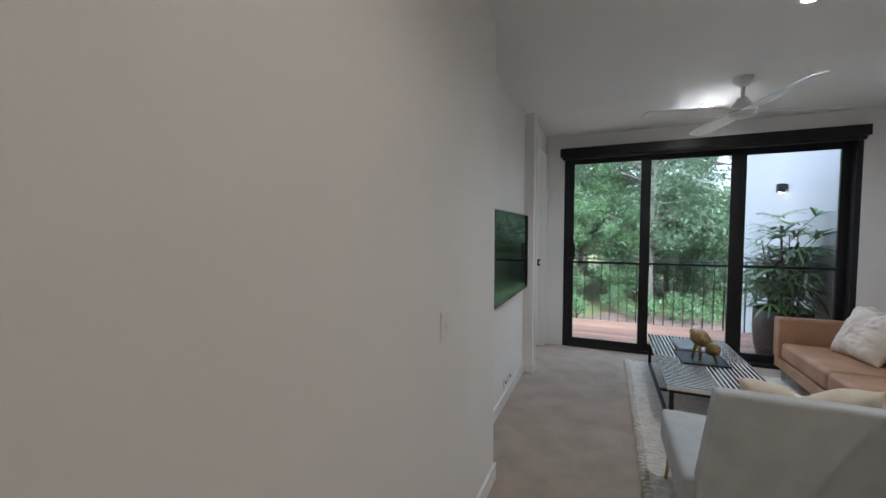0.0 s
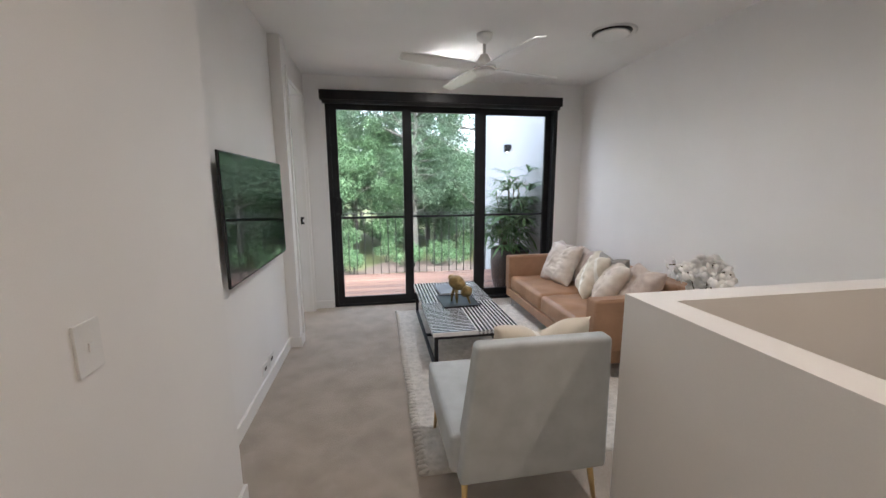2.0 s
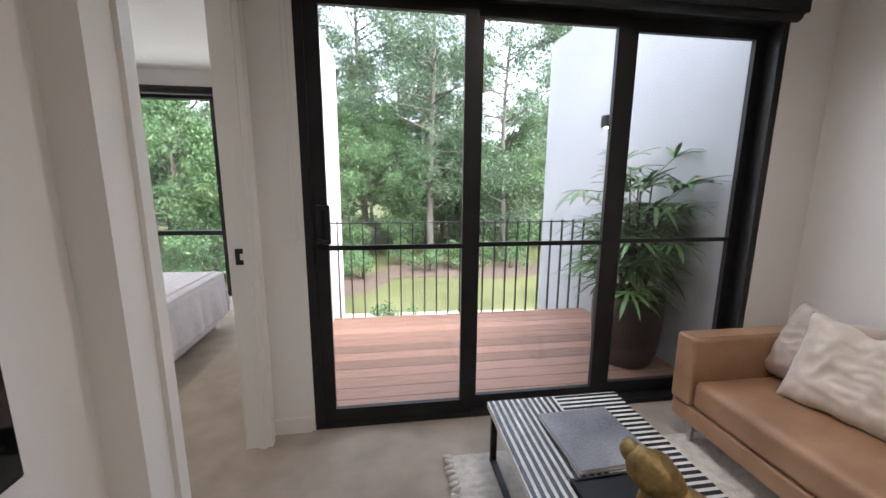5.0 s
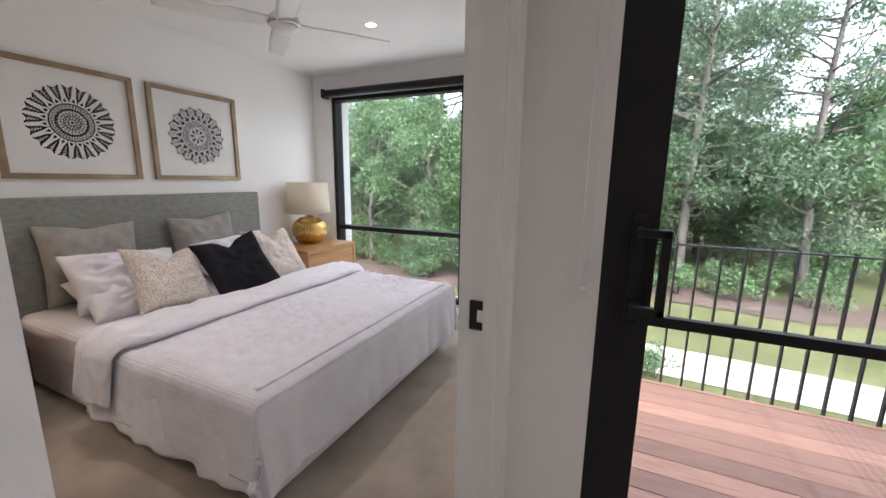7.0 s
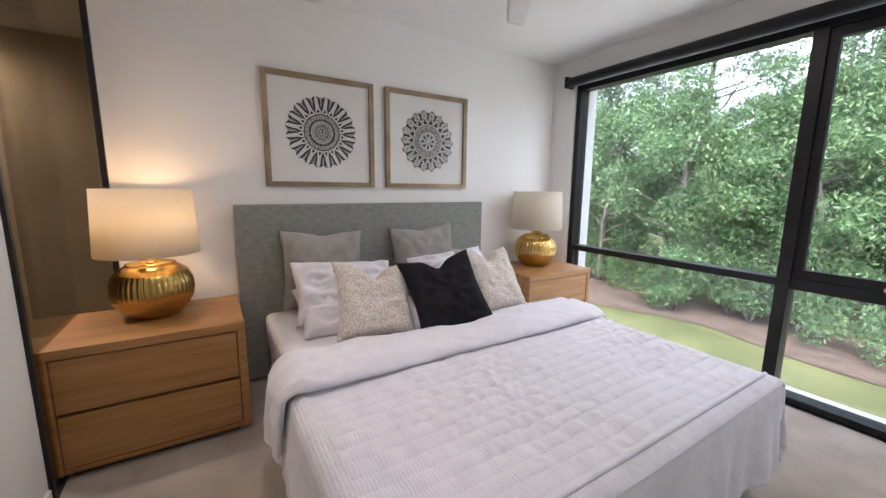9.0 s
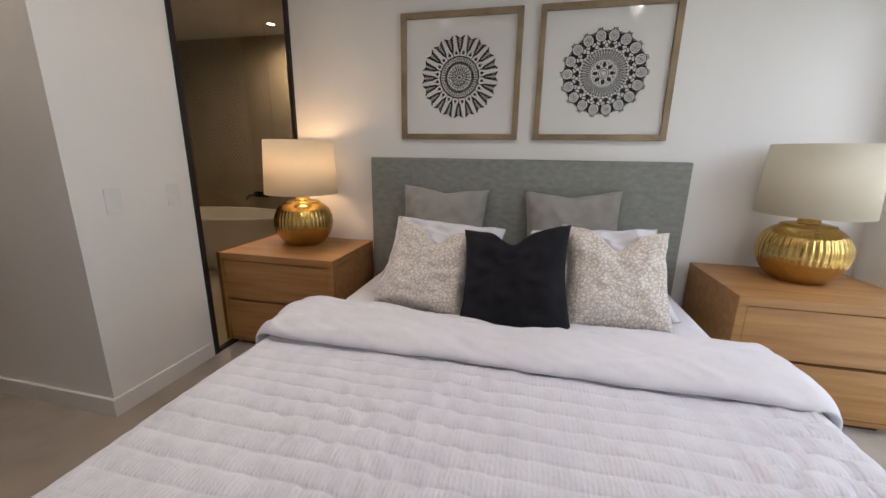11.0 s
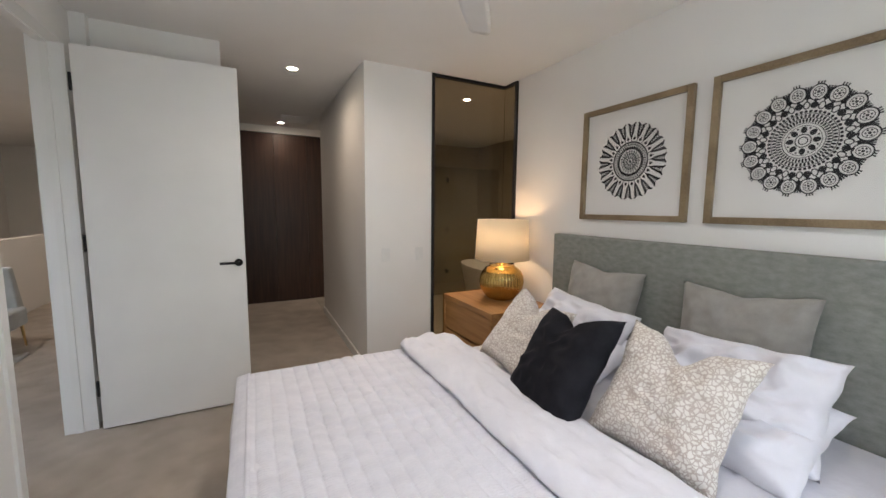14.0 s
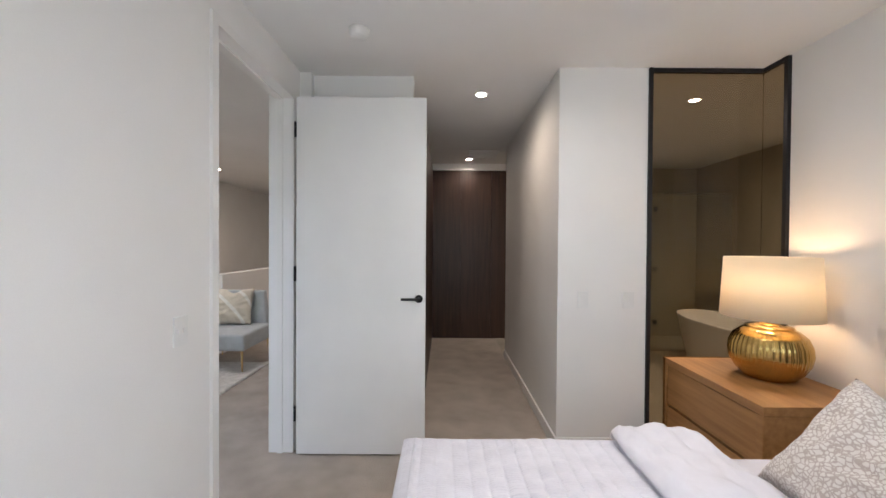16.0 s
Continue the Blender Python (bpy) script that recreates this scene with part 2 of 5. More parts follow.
def tube(bm, pts, radii, seg=8):
    """Tapered round tube along a line of points."""
    pts = [Vector(p) for p in pts]
    if not hasattr(radii, "__len__"):
        radii = [radii] * len(pts)
    rings = []
    for i, p in enumerate(pts):
        d = (pts[min(i + 1, len(pts) - 1)] - pts[max(i - 1, 0)]).normalized()
        s = d.orthogonal().normalized() if i == 0 else (side - d * side.dot(d)).normalized()
        side = s
        u = d.cross(s)
        rings.append([bm.verts.new(p + radii[i] * (math.cos(2 * math.pi * k / seg) * s + math.sin(2 * math.pi * k / seg) * u)) for k in range(seg)])
    for a, b in zip(rings, rings[1:]):
        for k in range(seg):
            bm.faces.new((a[k], a[(k + 1) % seg], b[(k + 1) % seg], b[k])).smooth = True
    bm.faces.new(rings[0][::-1])
    bm.faces.new(rings[-1])
    return bm


def grid(nu, nv, fn, smooth=True):
    bm = bmesh.new()
    vs = [[bm.verts.new(fn(i / nu, j / nv)) for j in range(nv + 1)] for i in range(nu + 1)]
    for i in range(nu):
        for j in range(nv):
            bm.faces.new((vs[i][j], vs[i + 1][j], vs[i + 1][j + 1], vs[i][j + 1])).smooth = smooth
    return bm


def mesh_from(name, bm, material):
    bmesh.ops.recalc_face_normals(bm, faces=bm.faces)
    me = bpy.data.meshes.new(name)
    bm.to_mesh(me)
    bm.free()
    me.materials.append(material)
    return me


def part(name, bm, material, parent, label=""):
    ob = new(name, mesh_from(name, bm, material))
    ob.parent = parent
    if label:
        ob["label"] = label
    return ob


def thing(name, m, label, category, group="", kind=""):
    ob = new(name)
    ob.empty_display_size = 0.1
    ob.matrix_basis = m
    return tagged(ob, label, category, group, kind)


def solid(name, bm, material, label, category, m=None, kind="", group=""):
    ob = new(name, mesh_from(name, bm, material))
    if m is not None:
        ob.matrix_basis = m
    return tagged(ob, label, category, group, kind)


def structure(name, bm, material, label, category):
    return solid(name, bm, material, label, category, kind="structure")


def boxes(*rows, bevel=0.0):
    bm = bmesh.new()
    for r in rows:
        box(bm, *r, bevel=bevel)
    return bm


# ---- large structure ----
H = 2.60
BED_FACE, LIV_FACE, NICHE, NEAR = 0.028, 0.132, 0.07, 0.25
NIB, JAMB = 0.165, -0.945
EAST = 3.40
HEAD_WALL = -3.15
structure("floor", boxes((-1.76, BED_FACE, -4.3, 2.95, -0.2, 0), (BED_FACE, 1.82, -8.5, 0.1, -0.2, 0), (1.82, EAST, -3.2, 0.1, -0.2, 0), (-3.3, -1.76, -1.0, 2.95, -0.2, 0)), CARPET, "beige grey cut pile carpet over the upper floor", "carpet")
structure("floor_ensuite", boxes((-4.9, -1.76, -4.3, -1.0, -0.2, 0.004), (-4.9, -3.3, -1.0, -0.7, -0.2, 0.004)), TILE, "beige stone tiled bathroom floor", "floor")
structure("ceiling", boxes((-5.0, 3.6, -8.6, 0.2, H, H + 0.25), (-5.0, 0.17, 0.2, 3.08, H, H + 0.25)), CEIL, "flat white plasterboard ceiling with recessed lights", "ceiling")
structure("wall_living_north", boxes((LIV_FACE, 0.35, 0, 0.2, -0.2, H), (3.07, 3.55, 0, 0.2, -0.2, H), (0.35, 3.07, 0, 0.2, 2.37, H)), WALL, "white painted wall around the sliding door", "wall")
structure("wall_living_east", boxes((EAST, 3.55, -8.5, 0, -3.0, H)), WALL, "long plain white painted living room wall", "wall")
structure("wall_partition", boxes((BED_FACE, NIB, -1.09, JAMB, 0, H), (BED_FACE, LIV_FACE, JAMB, -0.11, 2.36, H), (BED_FACE, LIV_FACE, -0.11, 0.2, 0, H), (BED_FACE, 0.17, 0.2, 3.08, -3.2, H)), WALL, "white painted wall between living room and bedroom", "wall")
structure("wall_niche", boxes((-0.05, NICHE, -2.84, -1.09, 0, H)), WALL, "shallow recessed white wall behind the television", "wall")
structure("wall_hall_west", boxes((-0.05, NEAR, -8.5, -2.84, 0, H)), WALL, "white painted hallway wall with a light switch", "wall")
structure("wall_hall_south", boxes((BED_FACE, 3.55, -8.65, -8.5, -3.0, H)), WALL, "plain white wall closing the hallway", "wall")
structure("wall_headboard", boxes((-3.30, HEAD_WALL, -0.82, 2.757, 0, H)), WALL, "white painted wall behind the bed", "wall")
structure("wall_bedroom_north", boxes((-3.30, -2.88, 2.757, 3.08, -3.2, H), (-0.36, BED_FACE, 2.757, 3.08, -3.2, H), (-2.88, -0.36, 2.757, 3.08, 2.36, H), (-2.88, -0.36, 2.757, 3.08, -3.2, 0.0)), WALL, "white painted wall around the bedroom window", "wall")
structure("wall_robe_stub", boxes((-0.76, BED_FACE, -1.27, -1.15, 0, H)), WALL, "short white wall behind the open bedroom door", "wall")
structure("wall_corridor", boxes((-2.36, -1.76, -1.12, -1.0, 0, H), (-1.88, -1.76, -3.16, -1.12, 0, H)), WALL, "white painted pier beside the dressing corridor", "wall")
structure("wall_ensuite", boxes((-5.0, -3.30, -0.82, -0.70, 0, H), (-5.0, -4.9, -4.3, -0.82, 0, H), (-4.9, BED_FACE, -4.42, -4.3, 0, H)), TILE, "beige stone tiled bathroom walls", "wall")
structure("wall_fin", boxes((3.12, 3.32, 0.2, 3.45, -3.2, 3.3)), RENDERED, "tall white rendered side wall of the balcony, greyed as in shade", "wall")
structure("wall_stairwell", boxes((1.81, 1.93, -8.5, -3.2, -3.0, 1.0), (1.93, EAST, -3.32, -3.2, -3.0, 1.0)), WALL, "low white painted half wall around the stairwell", "half wall")
structure("floor_lower", boxes((1.94, EAST, -8.5, -3.32, -3.1, -3.0)), CARPET, "carpeted floor at the foot of the stairwell", "floor")
sk, cas = 0.09, 0.045
structure("baseboard", boxes((NICHE, NICHE + 0.014, -2.826, -1.104, 0, sk), (NEAR, NEAR + 0.014, -8.5, -2.84, 0, sk), (NICHE, NEAR + 0.014, -2.84, -2.826, 0, sk),
    (NICHE, NIB + 0.014, -1.104, -1.09, 0, sk), (NIB, NIB + 0.014, -1.09, JAMB - cas, 0, sk), (LIV_FACE, 0.33, -0.014, 0, 0, sk), (3.08, EAST, -0.014, 0, 0, sk), (EAST - 0.014, EAST, -3.2, -0.014, 0, sk),
    (-1.774, -1.76 + 0.014, -3.16, -0.986, 0, sk), (-2.34, -1.774, -1.0, -0.986, 0, sk), (BED_FACE - 0.014, BED_FACE, 0.0, 2.74, 0, sk), (HEAD_WALL, HEAD_WALL + 0.014, -0.80, 2.74, 0, sk)), TRIM, "white painted skirting board", "baseboard")
structure("trim", boxes((BED_FACE - 0.014, BED_FACE, -0.11, -0.11 + cas, 0, 2.36 + cas), (BED_FACE - 0.014, BED_FACE, JAMB - cas, JAMB, 0, 2.36 + cas), (BED_FACE - 0.014, BED_FACE, JAMB, -0.11, 2.36, 2.36 + cas),
    (LIV_FACE, LIV_FACE + 0.014, -0.11, -0.11 + cas, 0, 2.36 + cas), (NIB, NIB + 0.014, JAMB - cas, JAMB, 0, 2.36 + cas), (LIV_FACE, LIV_FACE + 0.014, JAMB, -0.11, 2.36, 2.36 + cas),
    (0.085, 0.12, -0.12, -0.11, 0, 2.35), (0.085, 0.12, JAMB, JAMB + 0.01, 0, 2.35), (0.085, 0.12, JAMB, -0.11, 2.35, 2.36)), TRIM, "white painted door architrave and stop", "door trim")


# ---- doors and windows ----
def sliding_panel(parent, x0, x1, y, z0, z1):
    p = part("door_panel", boxes((x0, x0 + 0.072, y, y + 0.03, z0, z1), (x1 - 0.072, x1, y, y + 0.03, z0, z1), (x0 + 0.072, x1 - 0.072, y, y + 0.03, z0, z0 + 0.085), (x0 + 0.072, x1 - 0.072, y, y + 0.03, z1 - 0.072, z1)), BLACK, parent)
    part("pane", one_box(x0 + 0.072, x1 - 0.072, y + 0.012, y + 0.018, z0 + 0.085, z1 - 0.072), GLASS, p, "clear glass pane").visible_shadow = False
    part("mid_rail", one_box(x0 + 0.072, x1 - 0.072, y + 0.004, y + 0.026, 1.045, 1.07), BLACK, p)
    return p


sliding = tagged(thing("door_2", pose(0, 0, 0), "black aluminium sliding glass door, three panels, closed", "sliding door"), kind="structure")
part("door_frame", boxes((0.35, 0.395, 0.004, 0.13, 0, 2.37), (3.025, 3.07, 0.004, 0.13, 0, 2.37), (0.395, 3.025, 0.004, 0.13, 2.32, 2.37), (0.395, 3.025, 0.004, 0.13, -0.06, 0.03)), BLACK, sliding)
first = sliding_panel(sliding, 0.395, 1.262, 0.012, 0.03, 2.32)
sliding_panel(sliding, 1.225, 2.125, 0.05, 0.03, 2.32)
sliding_panel(sliding, 2.125, 3.025, 0.088, 0.03, 2.32)
pull = bmesh.new()
box(pull, 0.418, 0.438, -0.045, 0.012, 1.09, 1.11, 0.004)
box(pull, 0.418, 0.438, -0.045, 0.012, 1.27, 1.29, 0.004)
box(pull, 0.470, 0.490, -0.058, -0.038, 1.09, 1.29, 0.004)
box(pull, 0.418, 0.490, -0.058, -0.038, 1.27, 1.29, 0.004)
box(pull, 0.418, 0.490, -0.058, -0.038, 1.09, 1.11, 0.004)
box(pull, 0.412, 0.444, 0.004, 0.012, 1.05, 1.32, 0.003)
part("handle", pull, BLACK, first, "black D-shaped pull handle")

blind = thing("roller_blind", pose(0, 0, 0), "rolled-up black roller blind in a pelmet above the sliding door", "blind")
part("pelmet", one_box(0.305, 3.085, -0.088, -0.002, 2.335, 2.435, bevel=0.006), BLACK, blind)
part("roll", tube(bmesh.new(), [(0.33, -0.045, 2.33), (3.06, -0.045, 2.33)], 0.032, 14), BLACK, blind)
chain = bmesh.new()
tube(chain, [(0.300, -0.022, 2.33), (0.300, -0.022, 1.16), (0.312, -0.022, 1.12), (0.324, -0.022, 1.16), (0.324, -0.022, 2.33)], 0.0022, 6)
box(chain, 0.303, 0.321, -0.028, -0.002, 1.10, 1.13, 0.003)
part("chain", chain, WHITE_PLASTIC, blind, "white beaded cord loop")

win = tagged(thing("window_1", pose(0, 0, 0), "full-height black framed bedroom window with awning sash", "window"), kind="structure")
WX0, WX1, WY, WT, WM = -2.88, -0.36, 2.83, 0.785, -1.15
part("window_frame", boxes((WX0, WX0 + 0.05, 2.78, 2.90, 0, 2.36), (WX1 - 0.05, WX1, 2.78, 2.90, 0, 2.36), (WX0 + 0.05, WX1 - 0.05, 2.78, 2.90, 2.30, 2.36), (WX0 + 0.05, WX1 - 0.05, 2.78, 2.90, 0.0, 0.045), (WM - 0.035, WM + 0.035, 2.78, 2.90, 0.045, 2.30), (WX0 + 0.05, WM - 0.035, 2.79, 2.89, WT - 0.025, WT + 0.025), (WM + 0.035, WX1 - 0.05, 2.79, 2.89, WT - 0.035, WT + 0.035)), BLACK, win)
sash = part("sash", boxes((WM + 0.035, WM + 0.085, 2.80, 2.84, WT + 0.035, 2.30), (WX1 - 0.10, WX1 - 0.05, 2.80, 2.84, WT + 0.035, 2.30), (WM + 0.085, WX1 - 0.10, 2.80, 2.84, WT + 0.035, WT + 0.095), (WM + 0.085, WX1 - 0.10, 2.80, 2.84, 2.24, 2.30)), BLACK, win)
part("winder", boxes((-0.72, -0.60, 2.775, 2.80, WT + 0.04, WT + 0.06), (-0.70, -0.62, 2.765, 2.785, WT + 0.035, WT + 0.047), bevel=0.003), CHROME, sash, "small grey metal winder")
for x0, x1, z0, z1 in ((WX0 + 0.05, WM - 0.035, 0.045, WT - 0.025), (WX0 + 0.05, WM - 0.035, WT + 0.025, 2.30), (WM + 0.035, WX1 - 0.05, 0.045, WT - 0.035), (WM + 0.085, WX1 - 0.10, WT + 0.095, 2.24)):
    part("pane", one_box(x0, x1, 2.822, 2.828, z0, z1), GLASS, win, "clear glass pane").visible_shadow = False
blind_b = thing("roller_blind", pose(0, 0, 0), "rolled-up black roller blind above the bedroom window", "blind")
part("roll", tube(bmesh.new(), [(-2.90, 2.70, 2.37), (-0.33, 2.70, 2.37)], 0.045, 18), BLACK, blind_b)
for bx in (-2.93, -0.33):
    part("bracket", one_box(bx, bx + 0.03, 2.65, 2.757, 2.32, 2.42, bevel=0.004), BLACK, blind_b)

door = tagged(thing("door_1", pose(-0.018, -0.908, 0.012, 0, 0, 180.2), "flush white painted bedroom door standing wide open", "door"), kind="structure")
part("leaf", one_box(0, 0.848, 0, 0.04, 0, 2.345, bevel=0.002), TRIM, door)


def lever(parent, side):
    bm = bmesh.new()
    y = -0.004 if side < 0 else 0.044
    rose = lathe([(0.0, 0), (0.026, 0), (0.026, 0.008), (0.0, 0.009)], 24)
    rose.transform(pose(0.805, y - (0.004 if side < 0 else -0.004), 1.03, 90 if side < 0 else -90))
    tmp = bpy.data.meshes.new("t")
    rose.to_mesh(tmp)
    bm.from_mesh(tmp)
    bpy.data.meshes.remove(tmp)
    tube(bm, [(0.805, y, 1.03), (0.805, y + side * 0.045, 1.03)], 0.010, 12)
    tube(bm, [(0.805, y + side * 0.042, 1.03), (0.692, y + side * 0.042, 1.03)], 0.009, 12)
    return part("door_handle", bm, BLACK, parent, "matt black round-rose lever handle")


lever(door, -1), lever(door, 1)
for z in (0.22, 1.14, 2.08):
    h = part("hinge", tube(bmesh.new(), [(-0.006, -0.006, z), (-0.006, -0.006, z + 0.1)], 0.008, 10), BLACK, door, "black butt hinge")
strike = solid("strike_plate", boxes((0.046, 0.116, -0.1165, -0.1095, 1.006, 1.086), bevel=0.003), BLACK, "matt black strike plate on the white door jamb", "strike plate")
part("latch_hole", one_box(0.069, 0.091, -0.1175, -0.116, 1.030, 1.062), WHITE_PLASTIC, strike, "pale latch opening")


# ---- lights ----
LAMP_GLOW = glow("warm_downlight_lens", (1.0, 0.86, 0.66), 12.0)


def downlight(x, y, watts, tone=(1.0, 0.94, 0.87), spread=165, group="ceiling downlights"):
    d = thing("downlight", pose(x, y, H), "small round white recessed ceiling downlight, lit", "downlight", group)
    ring = lathe([(0.040, -0.002), (0.044, -0.006), (0.052, -0.005), (0.055, 0.0)], 28, caps=False)
    part("bezel", ring, WHITE_PLASTIC, d)
    part("lens", lathe([(0.0, -0.001), (0.036, -0.0015), (0.041, 0.004)], 24), LAMP_GLOW, d, "glowing warm lens")
    s = bpy.data.lights.new("downlight_beam", "SPOT")
    s.energy, s.color, s.spot_size, s.spot_blend, s.shadow_soft_size = watts, tone, radians(spread), 1.0, 0.07
    o = new("downlight_beam", s)
    o.parent = d
    o.matrix_basis = pose(0, 0, -0.02)
    return d


WARM = (1.0, 0.87, 0.73)
HALL = (1.0, 0.80, 0.61)
for x, y, w, *tone in ((1.67, -0.69, 4.4), (1.75, -2.41, 5.6), (1.0, -4.4, 1.7, HALL), (1.0, -6.6, 3.0, HALL), (2.7, -4.6, 4.2, (1.0, 0.74, 0.52)), (-1.55, -0.05, 3.6), (-1.55, 1.73, 4.2), (-1.275, -1.47, 2.2, (1.0, 0.78, 0.56)), (-1.33, -3.75, 1.5, (1.0, 0.76, 0.54)), (-3.04, -1.56, 8, WARM), (-4.55, -1.95, 11, WARM)):
    downlight(x, y, w, *tone)


def ceiling_fan(x, y, turn, label, drop=0.0, reach=0.62):
    f = thing("ceiling_fan", pose(x, y, H, 0, 0, turn), label, "ceiling fan")
    d = drop
    part("canopy", lathe([(0.0, 0), (0.065, 0), (0.06, -0.03), (0.025, -0.072), (0.0, -0.056)], 28), WHITE_PLASTIC, f)
    part("rod", tube(bmesh.new(), [(0, 0, -0.04), (0, 0, -0.16 - d)], 0.013, 12), WHITE_PLASTIC, f)
    part("motor", lathe([(r, z - d) for r, z in ((0.0, -0.13), (0.03, -0.132), (0.05, -0.165), (0.085, -0.20), (0.095, -0.225), (0.09, -0.25), (0.0, -0.252))], 32), WHITE_PLASTIC, f)
    part("cap", lathe([(r, z - d) for r, z in ((0.0, -0.285), (0.05, -0.282), (0.078, -0.265), (0.088, -0.25), (0.0, -0.249))], 32), WHITE_PLASTIC, f)
    part("trim_ring", lathe([(0.0885, -0.247 - d), (0.0955, -0.245 - d), (0.0955, -0.236 - d), (0.0885, -0.235 - d)], 32, caps=False), CHROME, f, "brushed steel trim ring")
    for k in range(4):
        def blade(u, v):
            r = 0.075 + (reach - 0.075) * u
            w = 0.105 + 0.025 * math.sin(math.pi * min(1, u * 1.1)) + 0.008 * u
            q = (v - 0.5) * w
            if u > 0.96:
                q *= math.sqrt(max(0.55, 1 - ((u - 0.96) / 0.04) ** 2))
            p = Vector((r, q, -0.235 - d + q * 0.22))
            return Matrix.Rotation(k * math.pi / 2, 4, "Z") @ p
        b = part("blade", grid(16, 6, blade), WHITE_PLASTIC, f)
        s = b.modifiers.new("thick", "SOLIDIFY")
        s.thickness = 0.007
    return f


ceiling_fan(1.765, -1.33, 15, "white four-blade ceiling fan on a short rod in the living room", 0.02, 0.71)
ceiling_fan(-1.59, 0.88, 52, "white ceiling fan hanging over the bed", 0.045, 0.67)


# ---- soft goods ----
def pillow(name, w, h, t, material, m, label, category="cushion", chop=0.0, seed=0, group="", wrinkle=0.014, pinch=0.075):
    n = 40
    bm = bmesh.new()
    sheets = []
    for side in (1, -1):
        rows = []
        for i in range(n + 1):
            row = []
            for j in range(n + 1):
                u, v = 2 * i / n - 1, 2 * j / n - 1
                edge = i in (0, n) or j in (0, n)
                if side == -1 and edge:
                    row.append(sheets[0][i][j])
                    continue
                x = w / 2 * u * (1 - pinch * (1 - v * v))
                z = h / 2 * v * (1 - pinch * (1 - u * u))
                dip = chop * math.exp(-((u / 0.28) ** 2)) * max(0.0, (v + 0.2) / 1.2) ** 1.5
                z -= dip * h
                th = t / 2 * max(0.0, (1 - u ** 4) * (1 - v ** 4)) ** 0.55
                th *= 1 - 0.35 * dip / max(chop, 1e-6) * (chop > 0)
                th += wrinkle * 0.9 * (0.22 - abs(noise.noise(Vector((u * 2.2 + v * 1.4 + seed, v * 3.1 - u, side + seed * 2.0))))) * (1 - max(abs(u), abs(v)) ** 4) * 2.2
                th += wrinkle * noise.noise(Vector((u * 2.6 + seed, v * 2.6, side * 3.1 + seed))) * (1 - max(abs(u), abs(v)) ** 6)
                x += 0.008 * noise.noise(Vector((v * 3, seed, 1)))
                z += 0.008 * noise.noise(Vector((u * 3, seed, 5)))
                row.append(bm.verts.new((x, side * -th, z + h / 2)))
            rows.append(row)
        sheets.append(rows)
        for i in range(n):
            for j in range(n):
                bm.faces.new((rows[i][j], rows[i + 1][j], rows[i + 1][j + 1], rows[i][j + 1])).smooth = True
    return solid(name, bm, material, label, category, m, group=group)


# ---- bedroom ----
BX0, BX1, BY0, BY1, BTOP = -3.07, -0.865, -0.06, 1.74, 0.52
bed = thing("bed", pose(0, 0, 0), "king bed with white bedding and a grey green upholstered headboard", "bed")
part("headboard", one_box(HEAD_WALL + 0.004, -3.07, -0.20, 1.81, 0.02, 1.24, bevel=0.012, seg=3), GREYCLOTH, bed, "grey green woven fabric headboard")
part("base", one_box(BX0, BX1 + 0.0, BY0 + 0.02, BY1 - 0.02, 0.02, 0.28, bevel=0.03, seg=3), SHEET, bed, "white fabric valanced bed base")
part("mattress", one_box(BX0, BX1, BY0, BY1, 0.26, 0.50, bevel=0.06, seg=4), SHEET, bed, "white fitted sheet over the mattress")


def drape(x, y, base, r, flare, x_end, seed):
    """Cloth over the bed: flat on top, rolling over the edges and hanging in soft folds."""
    z = base
    ox, oy = x, y
    if y < BY0 or y > BY1:
        s = BY0 - y if y < BY0 else y - BY1
        sign = -1 if y < BY0 else 1
        edge = BY0 if y < BY0 else BY1
        a = min(s / r, math.pi / 2)
        out, down = r * math.sin(a), r * (1 - math.cos(a))
        rest = max(0.0, s - r * math.pi / 2)
        fold = flare * min(1, rest / 0.25) * (noise.noise(Vector((x * 4.5, seed, sign))) + 0.4 * math.sin(x * 13 + seed) + 0.35 * math.sin(x * 31 + 3 * noise.noise(Vector((x * 3, seed, 5)))))
        oy = edge + sign * (out + 0.10 * rest + fold)
        z -= down + rest
    if x > x_end:
        s = x - x_end
        a = min(s / r, math.pi / 2)
        out, down = r * math.sin(a), r * (1 - math.cos(a))
        rest = max(0.0, s - r * math.pi / 2)
        fold = flare * min(1, rest / 0.25) * (noise.noise(Vector((y * 4.5, seed, 7))) + 0.4 * math.sin(y * 11 + seed) + 0.35 * math.sin(y * 33 + 3 * noise.noise(Vector((y * 3, seed, 5)))))
        ox = x_end + out + 0.06 * rest + fold
        z = min(z, base - down - rest)
    return ox, oy, z


